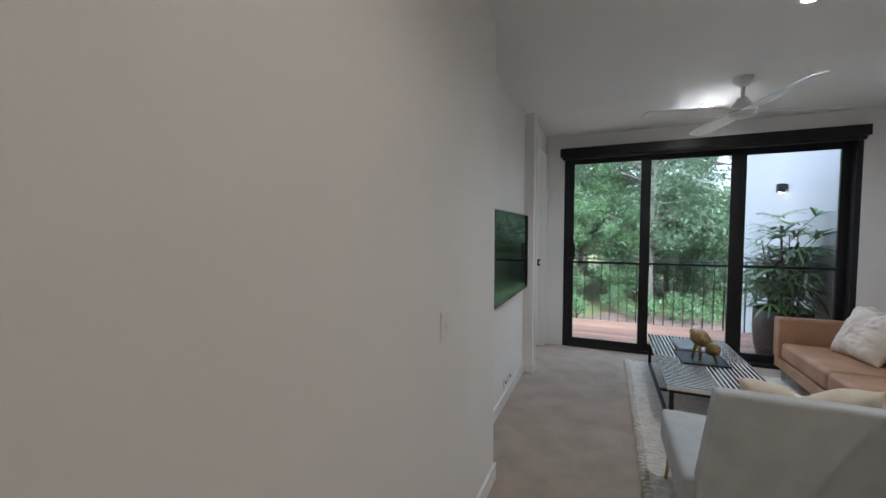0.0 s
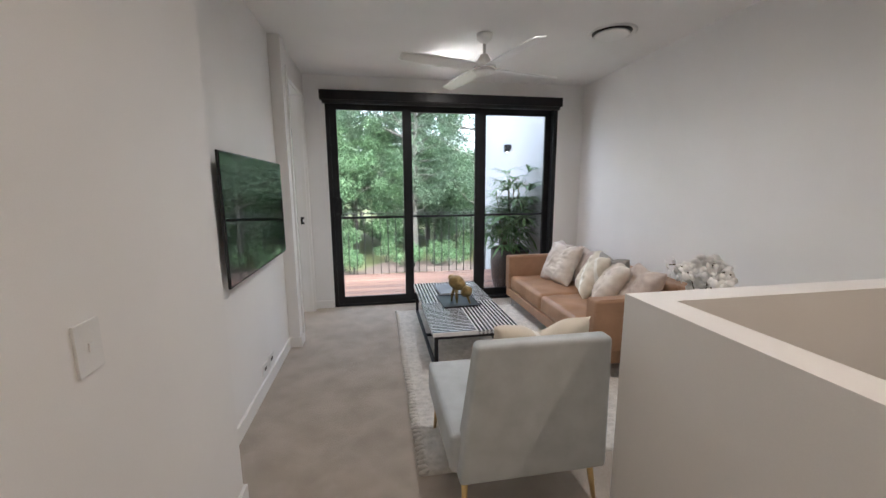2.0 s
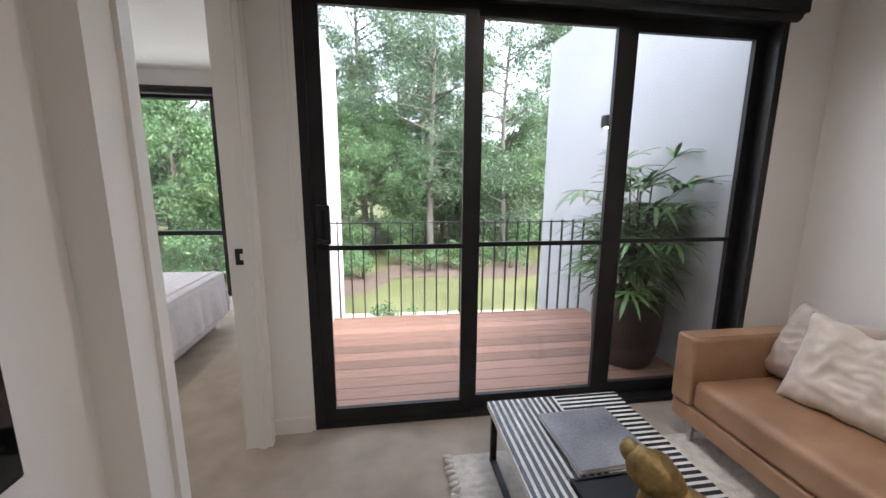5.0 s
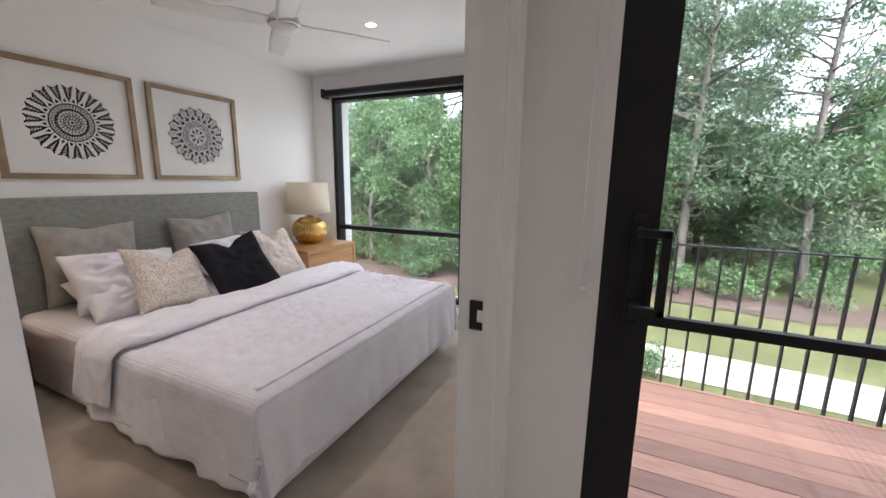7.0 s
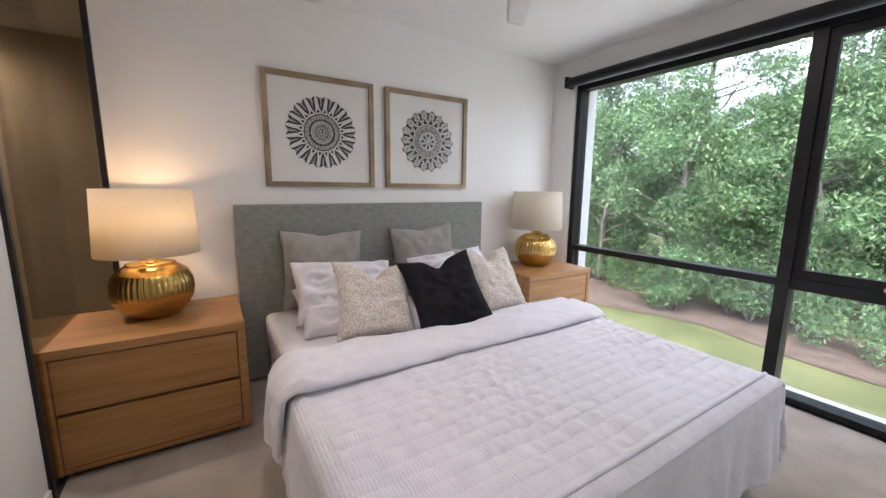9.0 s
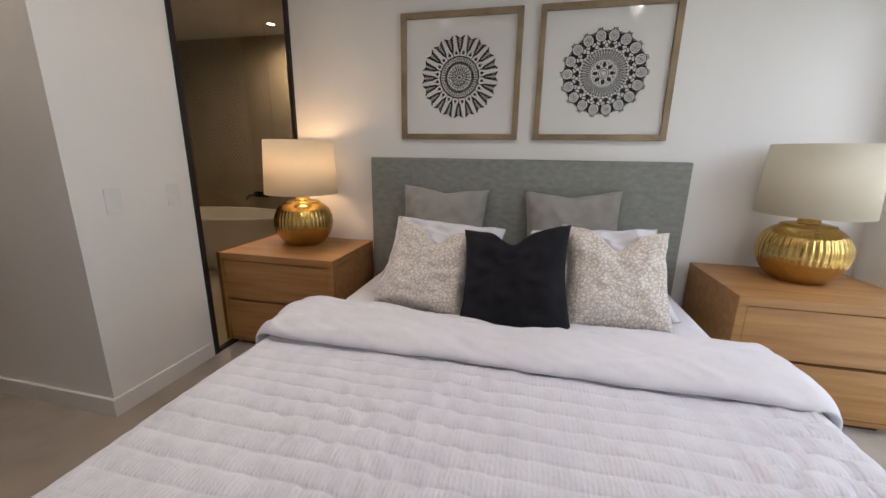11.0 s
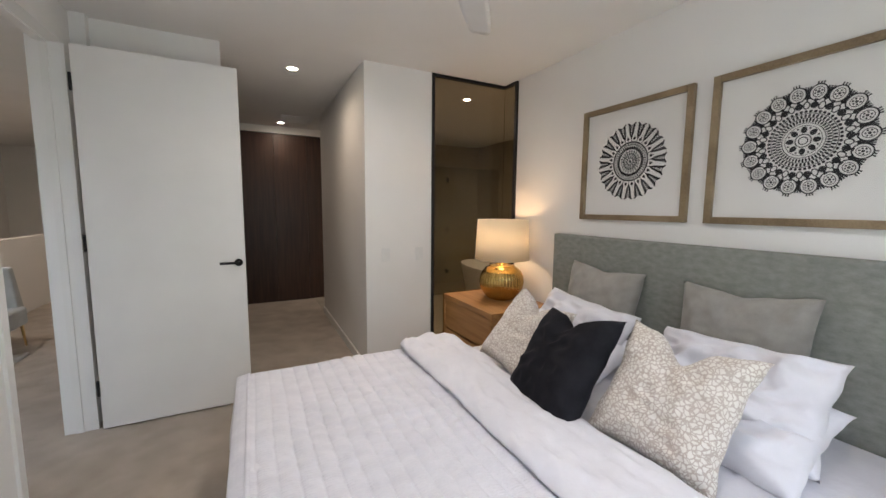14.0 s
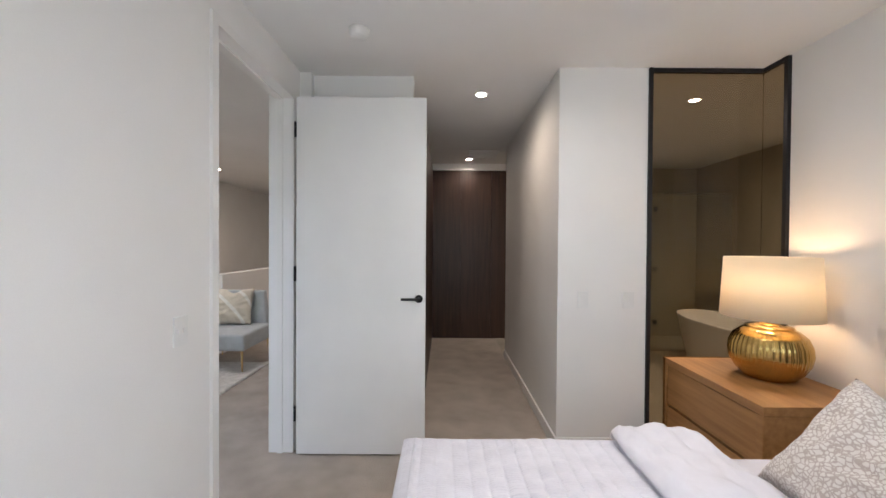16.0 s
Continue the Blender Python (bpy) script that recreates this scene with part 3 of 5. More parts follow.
def cover(x0, x1, y0, y1, base, r, flare, seed, ridges=0.0, rumple=0.012, nu=150, nv=150):
    def f(u, v):
        x, y = x0 + (x1 - x0) * u, y0 + (y1 - y0) * v
        ox, oy, z = drape(x, y, base, r, flare, BX1, seed)
        top = 1.0 if BY0 < y < BY1 and x < BX1 else 0.25
        z += top * rumple * (noise.noise(Vector((x * 3.2 + seed, y * 2.2, 0))) + 0.5 * noise.noise(Vector((x * 8, y * 6 + seed, 2))))
        z += top * rumple * 0.9 * (0.35 - abs(noise.noise(Vector((x * 2.1 + 4 * seed, y * 3.3, 6))))) ** 3 * 14
        if ridges:
            xs = x + 0.010 * noise.noise(Vector((x * 2, y * 2.4, 2)))
            ys = y + 0.03 * noise.noise(Vector((x * 5, y * 2, 8)))
            row = math.floor(xs / 0.064)
            pucker = max(0.0, min(1.0, 0.30 + 0.28 * y + 1.5 * noise.noise(Vector((x * 1.7, y * 1.2, 21)))))
            z += top * ridges * (abs(math.sin(math.pi * xs / 0.064)) ** 0.4 - 0.6) * (0.6 + 0.6 * pucker)
            z += top * pucker * 0.6 * ridges * (abs(math.sin(math.pi * (ys / 0.10 + 0.37 * row))) ** 0.5 - 0.5)
            z += top * pucker * 0.024 * (0.22 - abs(noise.noise(Vector((x * 11, y * 17, 5)))))
        else:
            z += top * rumple * 0.55 * (0.25 - abs(noise.noise(Vector((x * 7 + y * 3 + seed, y * 5 - x * 2, 11))))) * 2
        return (ox, oy, z)
    return grid(nu, nv, f)


duvet = solid("duvet", cover(-2.10, -0.44, BY0 - 0.42, BY1 + 0.36, BTOP + 0.012, 0.06, 0.022, 3.0), SHEET, "crumpled white cotton doona spread over the bed", "duvet")
dm = duvet.modifiers.new("thick", "SOLIDIFY")
dm.thickness, dm.offset = 0.02, -1
quilt = solid("coverlet", cover(-1.80, -0.80, BY0 - 0.38, BY1 + 0.31, BTOP + 0.030, 0.065, 0.012, 5.0, 0.014, 0.010, 300, 260), QUILT, "white quilted coverlet with stitched rows over the doona", "coverlet")
qm = quilt.modifiers.new("thick", "SOLIDIFY")
qm.thickness, qm.offset = 0.012, -1


def fold_roll(u, v):
    """Turned-back end of the doona, a plump flattened roll across the bed that hangs down at both sides."""
    y = BY0 - 0.33 + (BY1 - BY0 + 0.66) * v
    a = 2 * math.pi * u
    cx, cy, cz = drape(-1.90, y, BTOP + 0.058, 0.075, 0.012, 9, 1)
    wob = 1 + 0.3 * noise.noise(Vector((y * 1.9, 4, 0)))
    ca, sa = math.cos(a), math.sin(a)
    px = 0.19 * (abs(ca) ** 0.75) * (1 if ca > 0 else -1)
    up = 0.5 + 0.5 * sa
    crease = 0.045 * (0.28 - abs(noise.noise(Vector((y * 2.6 + px * 5, px * 5 - y * 1.2, 3))))) * up + 0.020 * (0.3 - abs(noise.noise(Vector((y * 8 - px * 14, px * 8, 13))))) * up
    pz = 0.046 * wob * sa * (1 - 0.35 * (px / 0.19 < -0.2)) + crease
    lean = 0.035 * noise.noise(Vector((y * 1.4, 9, 0))) - 0.05 * max(0.0, abs(y - 0.84) - 0.75)
    out = min(1.0, max(0.0, (abs(y - (BY0 + BY1) / 2) - (BY1 - BY0) / 2) / 0.10))
    sign = 1 if y > 0.8 else -1
    return (cx + px * (1 - 0.12 * out) + lean, cy + out * sign * (0.55 * pz + 0.012), cz + pz * (1 - out))


part("turned_edge", grid(72, 300, fold_roll), SHEET, duvet, "turned-back edge of the white doona")


def on_cover(x, y):
    ox, oy, z = drape(x, y, BTOP + 0.030, 0.065, 0.012, BX1, 5.0)
    return (ox, oy, z + 0.005)


def seam(points, radius):
    return part("hem", tube(bmesh.new(), points, radius, 6), QUILT, quilt, "stitched hem line")


seam([on_cover(BX1 - 0.005, BY0 + (BY1 - BY0) * k / 60) for k in range(61)], 0.009)

# pillows: standing against the headboard, then the front rows
SPOT = surface("spotted_velvet_jacquard", (0.67, 0.62, 0.57), (0.74, 0.70, 0.65), 10, 0.85, 0, 0.3, 300, dist=0.001, sheen=0.3)
sn, sl = SPOT.node_tree.nodes, SPOT.node_tree.links
vor, edge_ramp, mixc, tcs = sn.new("ShaderNodeTexVoronoi"), sn.new("ShaderNodeValToRGB"), sn.new("ShaderNodeMix"), sn.new("ShaderNodeTexCoord")
vor.feature, vor.inputs["Scale"].default_value = "DISTANCE_TO_EDGE", 62
warp, wadd = sn.new("ShaderNodeTexNoise"), sn.new("ShaderNodeVectorMath")
warp.inputs["Scale"].default_value = 30
wadd.operation, wadd.inputs[2].default_value = "MULTIPLY_ADD", (0, 0, 0)
wadd.inputs[1].default_value = (0.03, 0.03, 0.03)
sl.new(tcs.outputs["Object"], warp.inputs["Vector"]), sl.new(warp.outputs["Color"], wadd.inputs[0]), sl.new(tcs.outputs["Object"], wadd.inputs[2]), sl.new(wadd.outputs[0], vor.inputs["Vector"])
edge_ramp.color_ramp.elements[0].position, edge_ramp.color_ramp.elements[1].position = 0.06, 0.16
edge_ramp.color_ramp.elements[0].color, edge_ramp.color_ramp.elements[1].color = (1, 1, 1, 1), (0, 0, 0, 1)
sl.new(vor.outputs["Distance"], edge_ramp.inputs[0])
mixc.data_type = "RGBA"
old = sn["Principled BSDF"].inputs["Base Color"].links[0].from_socket
sl.new(edge_ramp.outputs[0], mixc.inputs["Factor"]), sl.new(old, mixc.inputs["A"])
mixc.inputs["B"].default_value = (0.47, 0.40, 0.35, 1)
sl.new(mixc.outputs["Result"], sn["Principled BSDF"].inputs["Base Color"])
for k, (y, lab) in enumerate(((0.33, "plump taupe grey cotton cushion against the headboard"), (1.17, "taupe grey cotton cushion with a knotted corner"))):
    pillow("euro_cushion", 0.58, 0.55, 0.17, TAUPE, pose(-2.93, y, 0.515, -11, 2 - 4 * k, 90), lab, chop=0.035, seed=1 + k, group="grey cushions", pinch=0.085)
for k, y in enumerate((0.40, 1.28)):
    pillow("pillow", 0.69, 0.44, 0.19, SHEET, pose(-2.56, y, 0.51, -38, 4 - 8 * k, 90), "crumpled white cotton pillow leaning against the cushions", "pillow", seed=3 + k, group="white pillows", wrinkle=0.05, pinch=0.07)
    pillow("pillow", 0.72, 0.46, 0.17, SHEET, pose(-2.40, y + 0.03 - 0.04 * k, 0.50, -66, 2 - 4 * k, 90), "soft white cotton pillow lying under the leaning one", "pillow", seed=13 + k, group="white pillows", wrinkle=0.04, pinch=0.07)
pillow("scatter_cushion", 0.47, 0.49, 0.18, SPOT, pose(-2.13, 0.41, 0.525, -37, 6, 86), "beige spotted velvet scatter cushion with a dented top", pinch=0.13, chop=0.17, seed=6, group="spotted cushions")
pillow("scatter_cushion", 0.48, 0.51, 0.18, SPOT, pose(-2.12, 1.285, 0.525, -34, 3, 94), "beige spotted velvet scatter cushion with a dented top", pinch=0.13, chop=0.17, seed=7, group="spotted cushions")
pillow("black_cushion", 0.49, 0.52, 0.18, VELVET, pose(-1.99, 0.86, 0.53, -37, -7, 84), "charcoal black velvet scatter cushion in the middle", pinch=0.12, chop=0.12, seed=8)

# pictures over the bed
ART_GLASS = pane_glass("picture_glass", (0.97, 0.97, 0.97), 0.2)


def petal(bm, a, r0, r1, half, x, taper=0.3):
    """A flat leaf-shaped piece of a radial pattern, in the plane x = const."""
    n = 5
    left, right = [], []
    for k in range(n + 1):
        t = k / n
        r = r0 + (r1 - r0) * t
        w = half * (math.sin(math.pi * (0.12 + 0.8 * t)) ** 0.8) * (1 - taper * t)
        for s, lst in ((1, left), (-1, right)):
            aa = a + s * w / r
            lst.append(bm.verts.new((x, r * math.cos(aa), r * math.sin(aa))))
    for k in range(n):
        bm.faces.new((left[k], left[k + 1], right[k + 1], right[k]))


def ring(bm, r0, r1, x, n=72):
    a = [[bm.verts.new((x, r * math.cos(2 * math.pi * k / n), r * math.sin(2 * math.pi * k / n))) for k in range(n)] for r in (r0, r1)]
    for k in range(n):
        bm.faces.new((a[0][k], a[0][(k + 1) % n], a[1][(k + 1) % n], a[1][k]))


def strip(bm, x, a, r0, w0, r1, w1, thick):
    """A short straight stroke in the turned frame at angle a, from (r0, w0) to (r1, w1)."""
    p, q = Vector((r0, w0)), Vector((r1, w1))
    n = Vector((-(q - p).y, (q - p).x)).normalized() * thick / 2
    vs = []
    for e in (p + n * 0.6, q + n, q - n, p - n * 0.6):
        vs.append(bm.verts.new((x, e.x * math.cos(a) - e.y * math.sin(a), e.x * math.sin(a) + e.y * math.cos(a))))
    bm.faces.new(vs)


def disc(bm, x, a, r, size, n=10):
    bm.faces.new([bm.verts.new((x, r * math.cos(a) + size * math.cos(2 * math.pi * i / n), r * math.sin(a) + size * math.sin(2 * math.pi * i / n))) for i in range(n)])


def loop(bm, x, a, r, along, across, thick, n=18):
    """An oval outline centred r out along angle a."""
    rows = []
    for k in (0.0, thick):
        row = []
        for i in range(n):
            c = 2 * math.pi * i / n
            e = Vector((r + (along - k) * math.cos(c), (across - k) * math.sin(c)))
            row.append(bm.verts.new((x, e.x * math.cos(a) - e.y * math.sin(a), e.x * math.sin(a) + e.y * math.cos(a))))
        rows.append(row)
    for i in range(n):
        bm.faces.new((rows[0][i], rows[0][(i + 1) % n], rows[1][(i + 1) % n], rows[1][i]))


def picture(y0, y1, z0, z1, kind, label):
    f = thing("framed_picture", pose(HEAD_WALL, (y0 + y1) / 2, (z0 + z1) / 2), label, "picture", "pictures over the bed")
    w, h, b = (y1 - y0) / 2, (z1 - z0) / 2, 0.036
    part("frame", boxes((0.003, 0.035, -w, -w + b, -h, h), (0.003, 0.035, w - b, w, -h, h), (0.003, 0.035, -w + b, w - b, -h, -h + b), (0.003, 0.035, -w + b, w - b, h - b, h), bevel=0.004), FRAMEWOOD, f)
    part("paper", one_box(0.004, 0.012, -w + b, w - b, -h + b, h - b), PAPER, f, "white mount paper")
    part("picture_glass", one_box(0.022, 0.024, -w + b, w - b, -h + b, h - b), ART_GLASS, f, "picture glass").visible_shadow = False
    bm = bmesh.new()
    x, R, tau = 0.0135, 0.245, 2 * math.pi
    if kind == 0:
        for k in range(20):
            a = tau * k / 20
            for j in range(6):
                r = 0.150 + 0.0155 * j
                for sd in (1, -1):
                    strip(bm, x, a, r, 0.0012 * sd, min(r + 0.030, 0.246 - 0.002 * (j == 5)), sd * (0.0125 + 0.0036 * j), 0.0092)
            strip(bm, x, a, 0.140, 0.0, 0.168, 0.0, 0.010)
            disc(bm, x, a + tau / 40, 0.146, 0.0095)
            strip(bm, x, a + tau / 40, 0.150, 0.0, 0.163, 0.0, 0.005)
            disc(bm, x, a, 0.133, 0.0035)
        for r0, r1 in ((0.119, 0.128), (0.1135, 0.116), (0.060, 0.0635), (0.035, 0.0385)):
            ring(bm, r0, r1, x)
        for k in range(44):
            disc(bm, x, tau * k / 44, 0.107, 0.0052)
            petal(bm, tau * k / 44, 0.076, 0.101, 0.0060, x, 0.0)
        for k in range(22):
            petal(bm, tau * k / 22, 0.040, 0.057, 0.0056, x, 0.0)
            disc(bm, x, tau * k / 22, 0.068, 0.0045)
            if k % 2:
                petal(bm, tau * k / 22, 0.016, 0.034, 0.0052, x, 0.0)
        ring(bm, 0.0005, 0.010, x, 16)
    else:
        for k in range(18):
            a, b2 = tau * k / 18, tau * (k + 0.5) / 18
            loop(bm, x, a, 0.205, 0.036, 0.033, 0.0050)
            loop(bm, x, a, 0.206, 0.023, 0.020, 0.0026)
            for i in range(6):
                c = tau * i / 6
                disc(bm, x, a + 0.012 * math.sin(c) / 0.206, 0.206 + 0.012 * math.cos(c), 0.0036)
            disc(bm, x, a, 0.206, 0.0055)
            for sd in (-1, 0, 1):
                strip(bm, x, a, 0.236, 0.008 * sd, 0.250, 0.011 * sd, 0.0065)
                strip(bm, x, b2, 0.208, 0.0, 0.232, 0.011 * sd, 0.0062)
            strip(bm, x, b2, 0.165, 0.0, 0.212, 0.0, 0.0075)
            disc(bm, x, b2, 0.186, 0.0105)
            disc(bm, x, a, 0.152, 0.0145)
            strip(bm, x, a, 0.158, 0.0, 0.178, 0.0, 0.013)
            loop(bm, x, b2, 0.152, 0.017, 0.013, 0.0045)
        for k in range(48):
            disc(bm, x, tau * k / 48, 0.126, 0.0062)
            petal(bm, tau * k / 48, 0.100, 0.115, 0.0046, x, 0.0)
            petal(bm, tau * (k + 0.5) / 48, 0.080, 0.097, 0.0040, x, 0.0)
        for r0, r1 in ((0.116, 0.119), (0.097, 0.0995), (0.075, 0.078), (0.064, 0.066), (0.026, 0.030), (0.014, 0.018)):
            ring(bm, r0, r1, x)
        for k in range(8):
            petal(bm, tau * k / 8, 0.034, 0.062, 0.0115, x, 0.0)
            disc(bm, x, tau * (k + 0.5) / 8, 0.056, 0.004)
    part("print", bm, INK, f, "black radial mandala pattern")
    return f


picture(0.012, 0.788, 1.362, 2.13, 0, "square framed black mandala print with leaf rays")
picture(0.886, 1.657, 1.362, 2.13, 1, "square framed black mandala print with a scalloped edge")


def nightstand(y0, y1, label):
    n = thing("nightstand", pose(-2.50, (y0 + y1) / 2, 0), label, "nightstand", "nightstands beside the bed")
    w, d, h = (y1 - y0) / 2, 0.60, 0.64
    part("top", one_box(-d, 0, -w, w, h - 0.045, h, bevel=0.003), OAK, n)
    for y in (-w, w - 0.04):
        part("side_panel", one_box(-d, 0, y, y + 0.04, 0.035, h - 0.0455, bevel=0.003), OAK, n)
    part("bottom_rail", one_box(-d, -0.01, -w + 0.0405, w - 0.0405, 0.035, 0.06, bevel=0.002), OAK, n)
    part("back_panel", one_box(-d, -d + 0.015, -w + 0.0405, w - 0.0405, 0.0605, h - 0.0455), OAK, n)
    part("plinth", one_box(-d + 0.04, -0.05, -w + 0.06, w - 0.06, 0.0, 0.034), WENGE, n)
    for z0, z1 in ((0.066, 0.318), (0.334, 0.589)):
        part("drawer", one_box(-d + 0.03, -0.007, -w + 0.044, w - 0.044, z0, z1, bevel=0.003), OAK, n)
    return n


nightstand(-1.03, -0.215, "honey oak two-drawer nightstand by the glass corner")
nightstand(1.89, 2.665, "honey oak two-drawer nightstand by the window")

SHADE_M, qn, ql, qb = nodes_of("linen_lampshade", 0.9)
qb.inputs["Base Color"].default_value = (0.72, 0.64, 0.52, 1)
weave, wramp = qn.new("ShaderNodeTexNoise"), qn.new("ShaderNodeValToRGB")
weave.inputs["Scale"].default_value = 220
wramp.color_ramp.elements[0].color, wramp.color_ramp.elements[1].color = (0.78, 0.72, 0.60, 1), (0.87, 0.82, 0.70, 1)
ql.new(weave.outputs["Fac"], wramp.inputs[0]), ql.new(wramp.outputs[0], qb.inputs["Base Color"])
trl, mxs = qn.new("ShaderNodeBsdfTranslucent"), qn.new("ShaderNodeMixShader")
ql.new(wramp.outputs[0], trl.inputs["Color"])
mxs.inputs[0].default_value = 0.45
ql.new(qb.outputs[0], mxs.inputs[1]), ql.new(trl.outputs[0], mxs.inputs[2]), ql.new(mxs.outputs[0], qn["Material Output"].inputs["Surface"])


def table_lamp(x, y, watts, label):
    t = thing("table_lamp", pose(x, y, 0.64), label, "table lamp", "bedside lamps")
    prof = [(0.0, 0.0), (0.105, 0.0), (0.122, 0.008), (0.16, 0.05), (0.187, 0.10), (0.196, 0.15), (0.191, 0.20), (0.172, 0.245), (0.14, 0.275), (0.118, 0.288), (0.112, 0.30), (0.085, 0.306), (0.05, 0.31), (0.045, 0.325), (0.02, 0.332), (0.0, 0.333)]
    fine = []
    for (r0, z0), (r1, z1) in zip(prof, prof[1:]):
        for k in range(3):
            fine.append((r0 + (r1 - r0) * k / 3, z0 + (z1 - z0) * k / 3))
    fine.append(prof[-1])
    part("base", lathe(fine, 176, 44, 0.035, 0.075, 0.275), BRASS, t, "fluted golden brass ball base")
    part("stem", tube(bmesh.new(), [(0, 0, 0.325), (0, 0, 0.43)], 0.012, 12), BRASS_LEG, t)
    sh = part("shade", lathe([(0.238, 0.352), (0.220, 0.70)], 64, caps=False), SHADE_M, t, "drum-shaped natural linen shade")
    sm = sh.modifiers.new("thick", "SOLIDIFY")
    sm.thickness = 0.003
    part("bulb", lathe([(0.0, 0.43), (0.014, 0.432), (0.016, 0.46), (0.03, 0.49), (0.033, 0.515), (0.022, 0.54), (0.0, 0.548)], 20), glow("lit_bulb", (1.0, 0.72, 0.42), 4.0) if watts else WHITE_PLASTIC, t)
    if watts:
        pl = bpy.data.lights.new("bulb_light", "POINT")
        pl.energy, pl.color, pl.shadow_soft_size = watts, (1.0, 0.62, 0.31), 0.05
        o = new("bulb_light", pl)
        o.parent = t
        o.matrix_basis = pose(0, 0, 0.60)
    return t


table_lamp(-2.88, -0.63, 0.36, "lit gold ball table lamp with a linen drum shade")
table_lamp(-2.88, 2.32, 0, "gold ball table lamp with a linen drum shade, unlit")

# glazed bathroom corner
glazed = tagged(thing("window_2", pose(0, 0, 0), "black framed tinted glass corner between bedroom and bathroom", "glass wall"), kind="structure")
part("upright", one_box(-2.385, -2.36, -1.03, -0.985, 0, H - 0.003), BLACK, glazed)
part("upright", one_box(-3.15, -3.125, -0.835, -0.808, 0, H - 0.003), BLACK, glazed)
part("head_rail", one_box(-3.15, -2.385, -1.02, -0.99, H - 0.028, H - 0.003), BLACK, glazed)
part("head_rail", one_box(-3.15, -3.125, -0.99, -0.835, H - 0.028, H - 0.003), BLACK, glazed)
part("sill_rail", one_box(-3.15, -2.385, -1.02, -0.99, 0, 0.02), BLACK, glazed)
part("pane", one_box(-3.138, -2.385, -1.009, -1.001, 0.02, H - 0.028), TINT_GLASS, glazed, "grey tinted glass pane").visible_shadow = False
part("pane", one_box(-3.141, -3.133, -1.0, -0.835, 0.0, H - 0.028), TINT_GLASS, glazed, "grey tinted glass pane").visible_shadow = False
tub_bm = lathe([(0.0, 0.0), (0.62, 0.0), (0.70, 0.05), (0.80, 0.30), (0.88, 0.56), (0.90, 0.585), (0.88, 0.595), (0.85, 0.58), (0.76, 0.30), (0.66, 0.12), (0.0, 0.10)], 64)
tub_bm.transform(Matrix.Diagonal((0.46, 0.92, 1, 1)))
tub = solid("bathtub", tub_bm, CERAMIC, "white oval freestanding bathtub on the tiled floor", "bathtub", pose(-4.12, -2.45, 0.004))
spout = thing("bath_spout", pose(-4.9, -2.55, 0.72), "matt black wall-mounted bath spout over the tub", "tap")
part("plate", one_box(0.0, 0.02, -0.11, 0.11, -0.035, 0.035, bevel=0.004), BLACK, spout)
part("spout", tube(bmesh.new(), [(0.01, -0.06, 0), (0.16, -0.06, 0.0), (0.20, -0.06, -0.015), (0.21, -0.06, -0.06)], 0.015, 12), BLACK, spout)
screen = thing("shower_screen", pose(-3.2, -3.45, 0.004), "frameless clear glass shower screen with black fittings", "shower screen")
part("pane", one_box(-1.6, 0.6, -0.005, 0.005, 0, 2.1), GLASS, screen).visible_shadow = False
for z in (0.35, 1.05, 1.85):
    part("bracket", one_box(-0.62, -0.57, -0.012, 0.012, z, z + 0.07, bevel=0.003), BLACK, screen)
rail = thing("towel_ring", pose(-3.9, -4.3, 1.65), "small black towel ring on the tiled wall", "towel ring")
part("mount", one_box(-0.02, 0.02, 0, 0.03, -0.02, 0.02, bevel=0.003), BLACK, rail)
part("ring", tube(bmesh.new(), [(0.09 * math.sin(a / 12 * 2 * math.pi), 0.035, -0.09 + 0.09 * math.cos(a / 12 * 2 * math.pi)) for a in range(13)], 0.006, 8), BLACK, rail)

# dressing corridor joinery
robe = thing("wardrobe", pose(0, 0, 0), "full-height dark wood veneer wardrobe at the corridor end", "wardrobe")
part("carcass", boxes((-2.6, -0.78, -4.29, -4.08, 0.0, 2.50)), WENGE, robe)
for k in range(4):
    part("door_leaf", one_box(-2.6 + 0.455 * k + 0.002, -2.6 + 0.455 * (k + 1) - 0.002, -4.078, -4.058, 0.012, 2.498, bevel=0.0015), WENGE, robe)
robe2 = thing("wardrobe", pose(0, 0, 0), "dark wood veneer wardrobe along the dressing corridor", "wardrobe")
part("carcass", boxes((-0.80, -0.07, -4.05, -1.75, 0.0, 2.50)), WENGE, robe2)
for k in range(4):
    part("door_leaf", one_box(-0.82, -0.802, -4.05 + 0.575 * k + 0.002, -4.05 + 0.575 * (k + 1) - 0.002, 0.012, 2.498, bevel=0.0015), WENGE, robe2)
structure("wall_bulkhead", boxes((-2.6, BED_FACE, -4.299, -4.04, 2.503, H)), WALL, "white bulkhead above the dark wardrobe", "bulkhead")

# small fixed fittings
def plate(x, y, z, axis, w, h, n, label, name="light_switch", group="wall plates"):
    turn = {"+x": 0, "-x": 180, "+y": 90, "-y": -90}[axis]
    p = thing(name, pose(x, y, z, 0, 0, turn), label, "switch" if name == "light_switch" else "power outlet", group)
    part("plate", one_box(0.0, 0.007, -w / 2, w / 2, -h / 2, h / 2, bevel=0.002), WHITE_PLASTIC, p)
    for k in range(n):
        yy = (k - (n - 1) / 2) * 0.024
        part("rocker", one_box(0.006, 0.011, yy - 0.006, yy + 0.006, -0.010, 0.010, bevel=0.0015), WHITE_PLASTIC if name == "light_switch" else BLACK_PLASTIC, p)
    return p


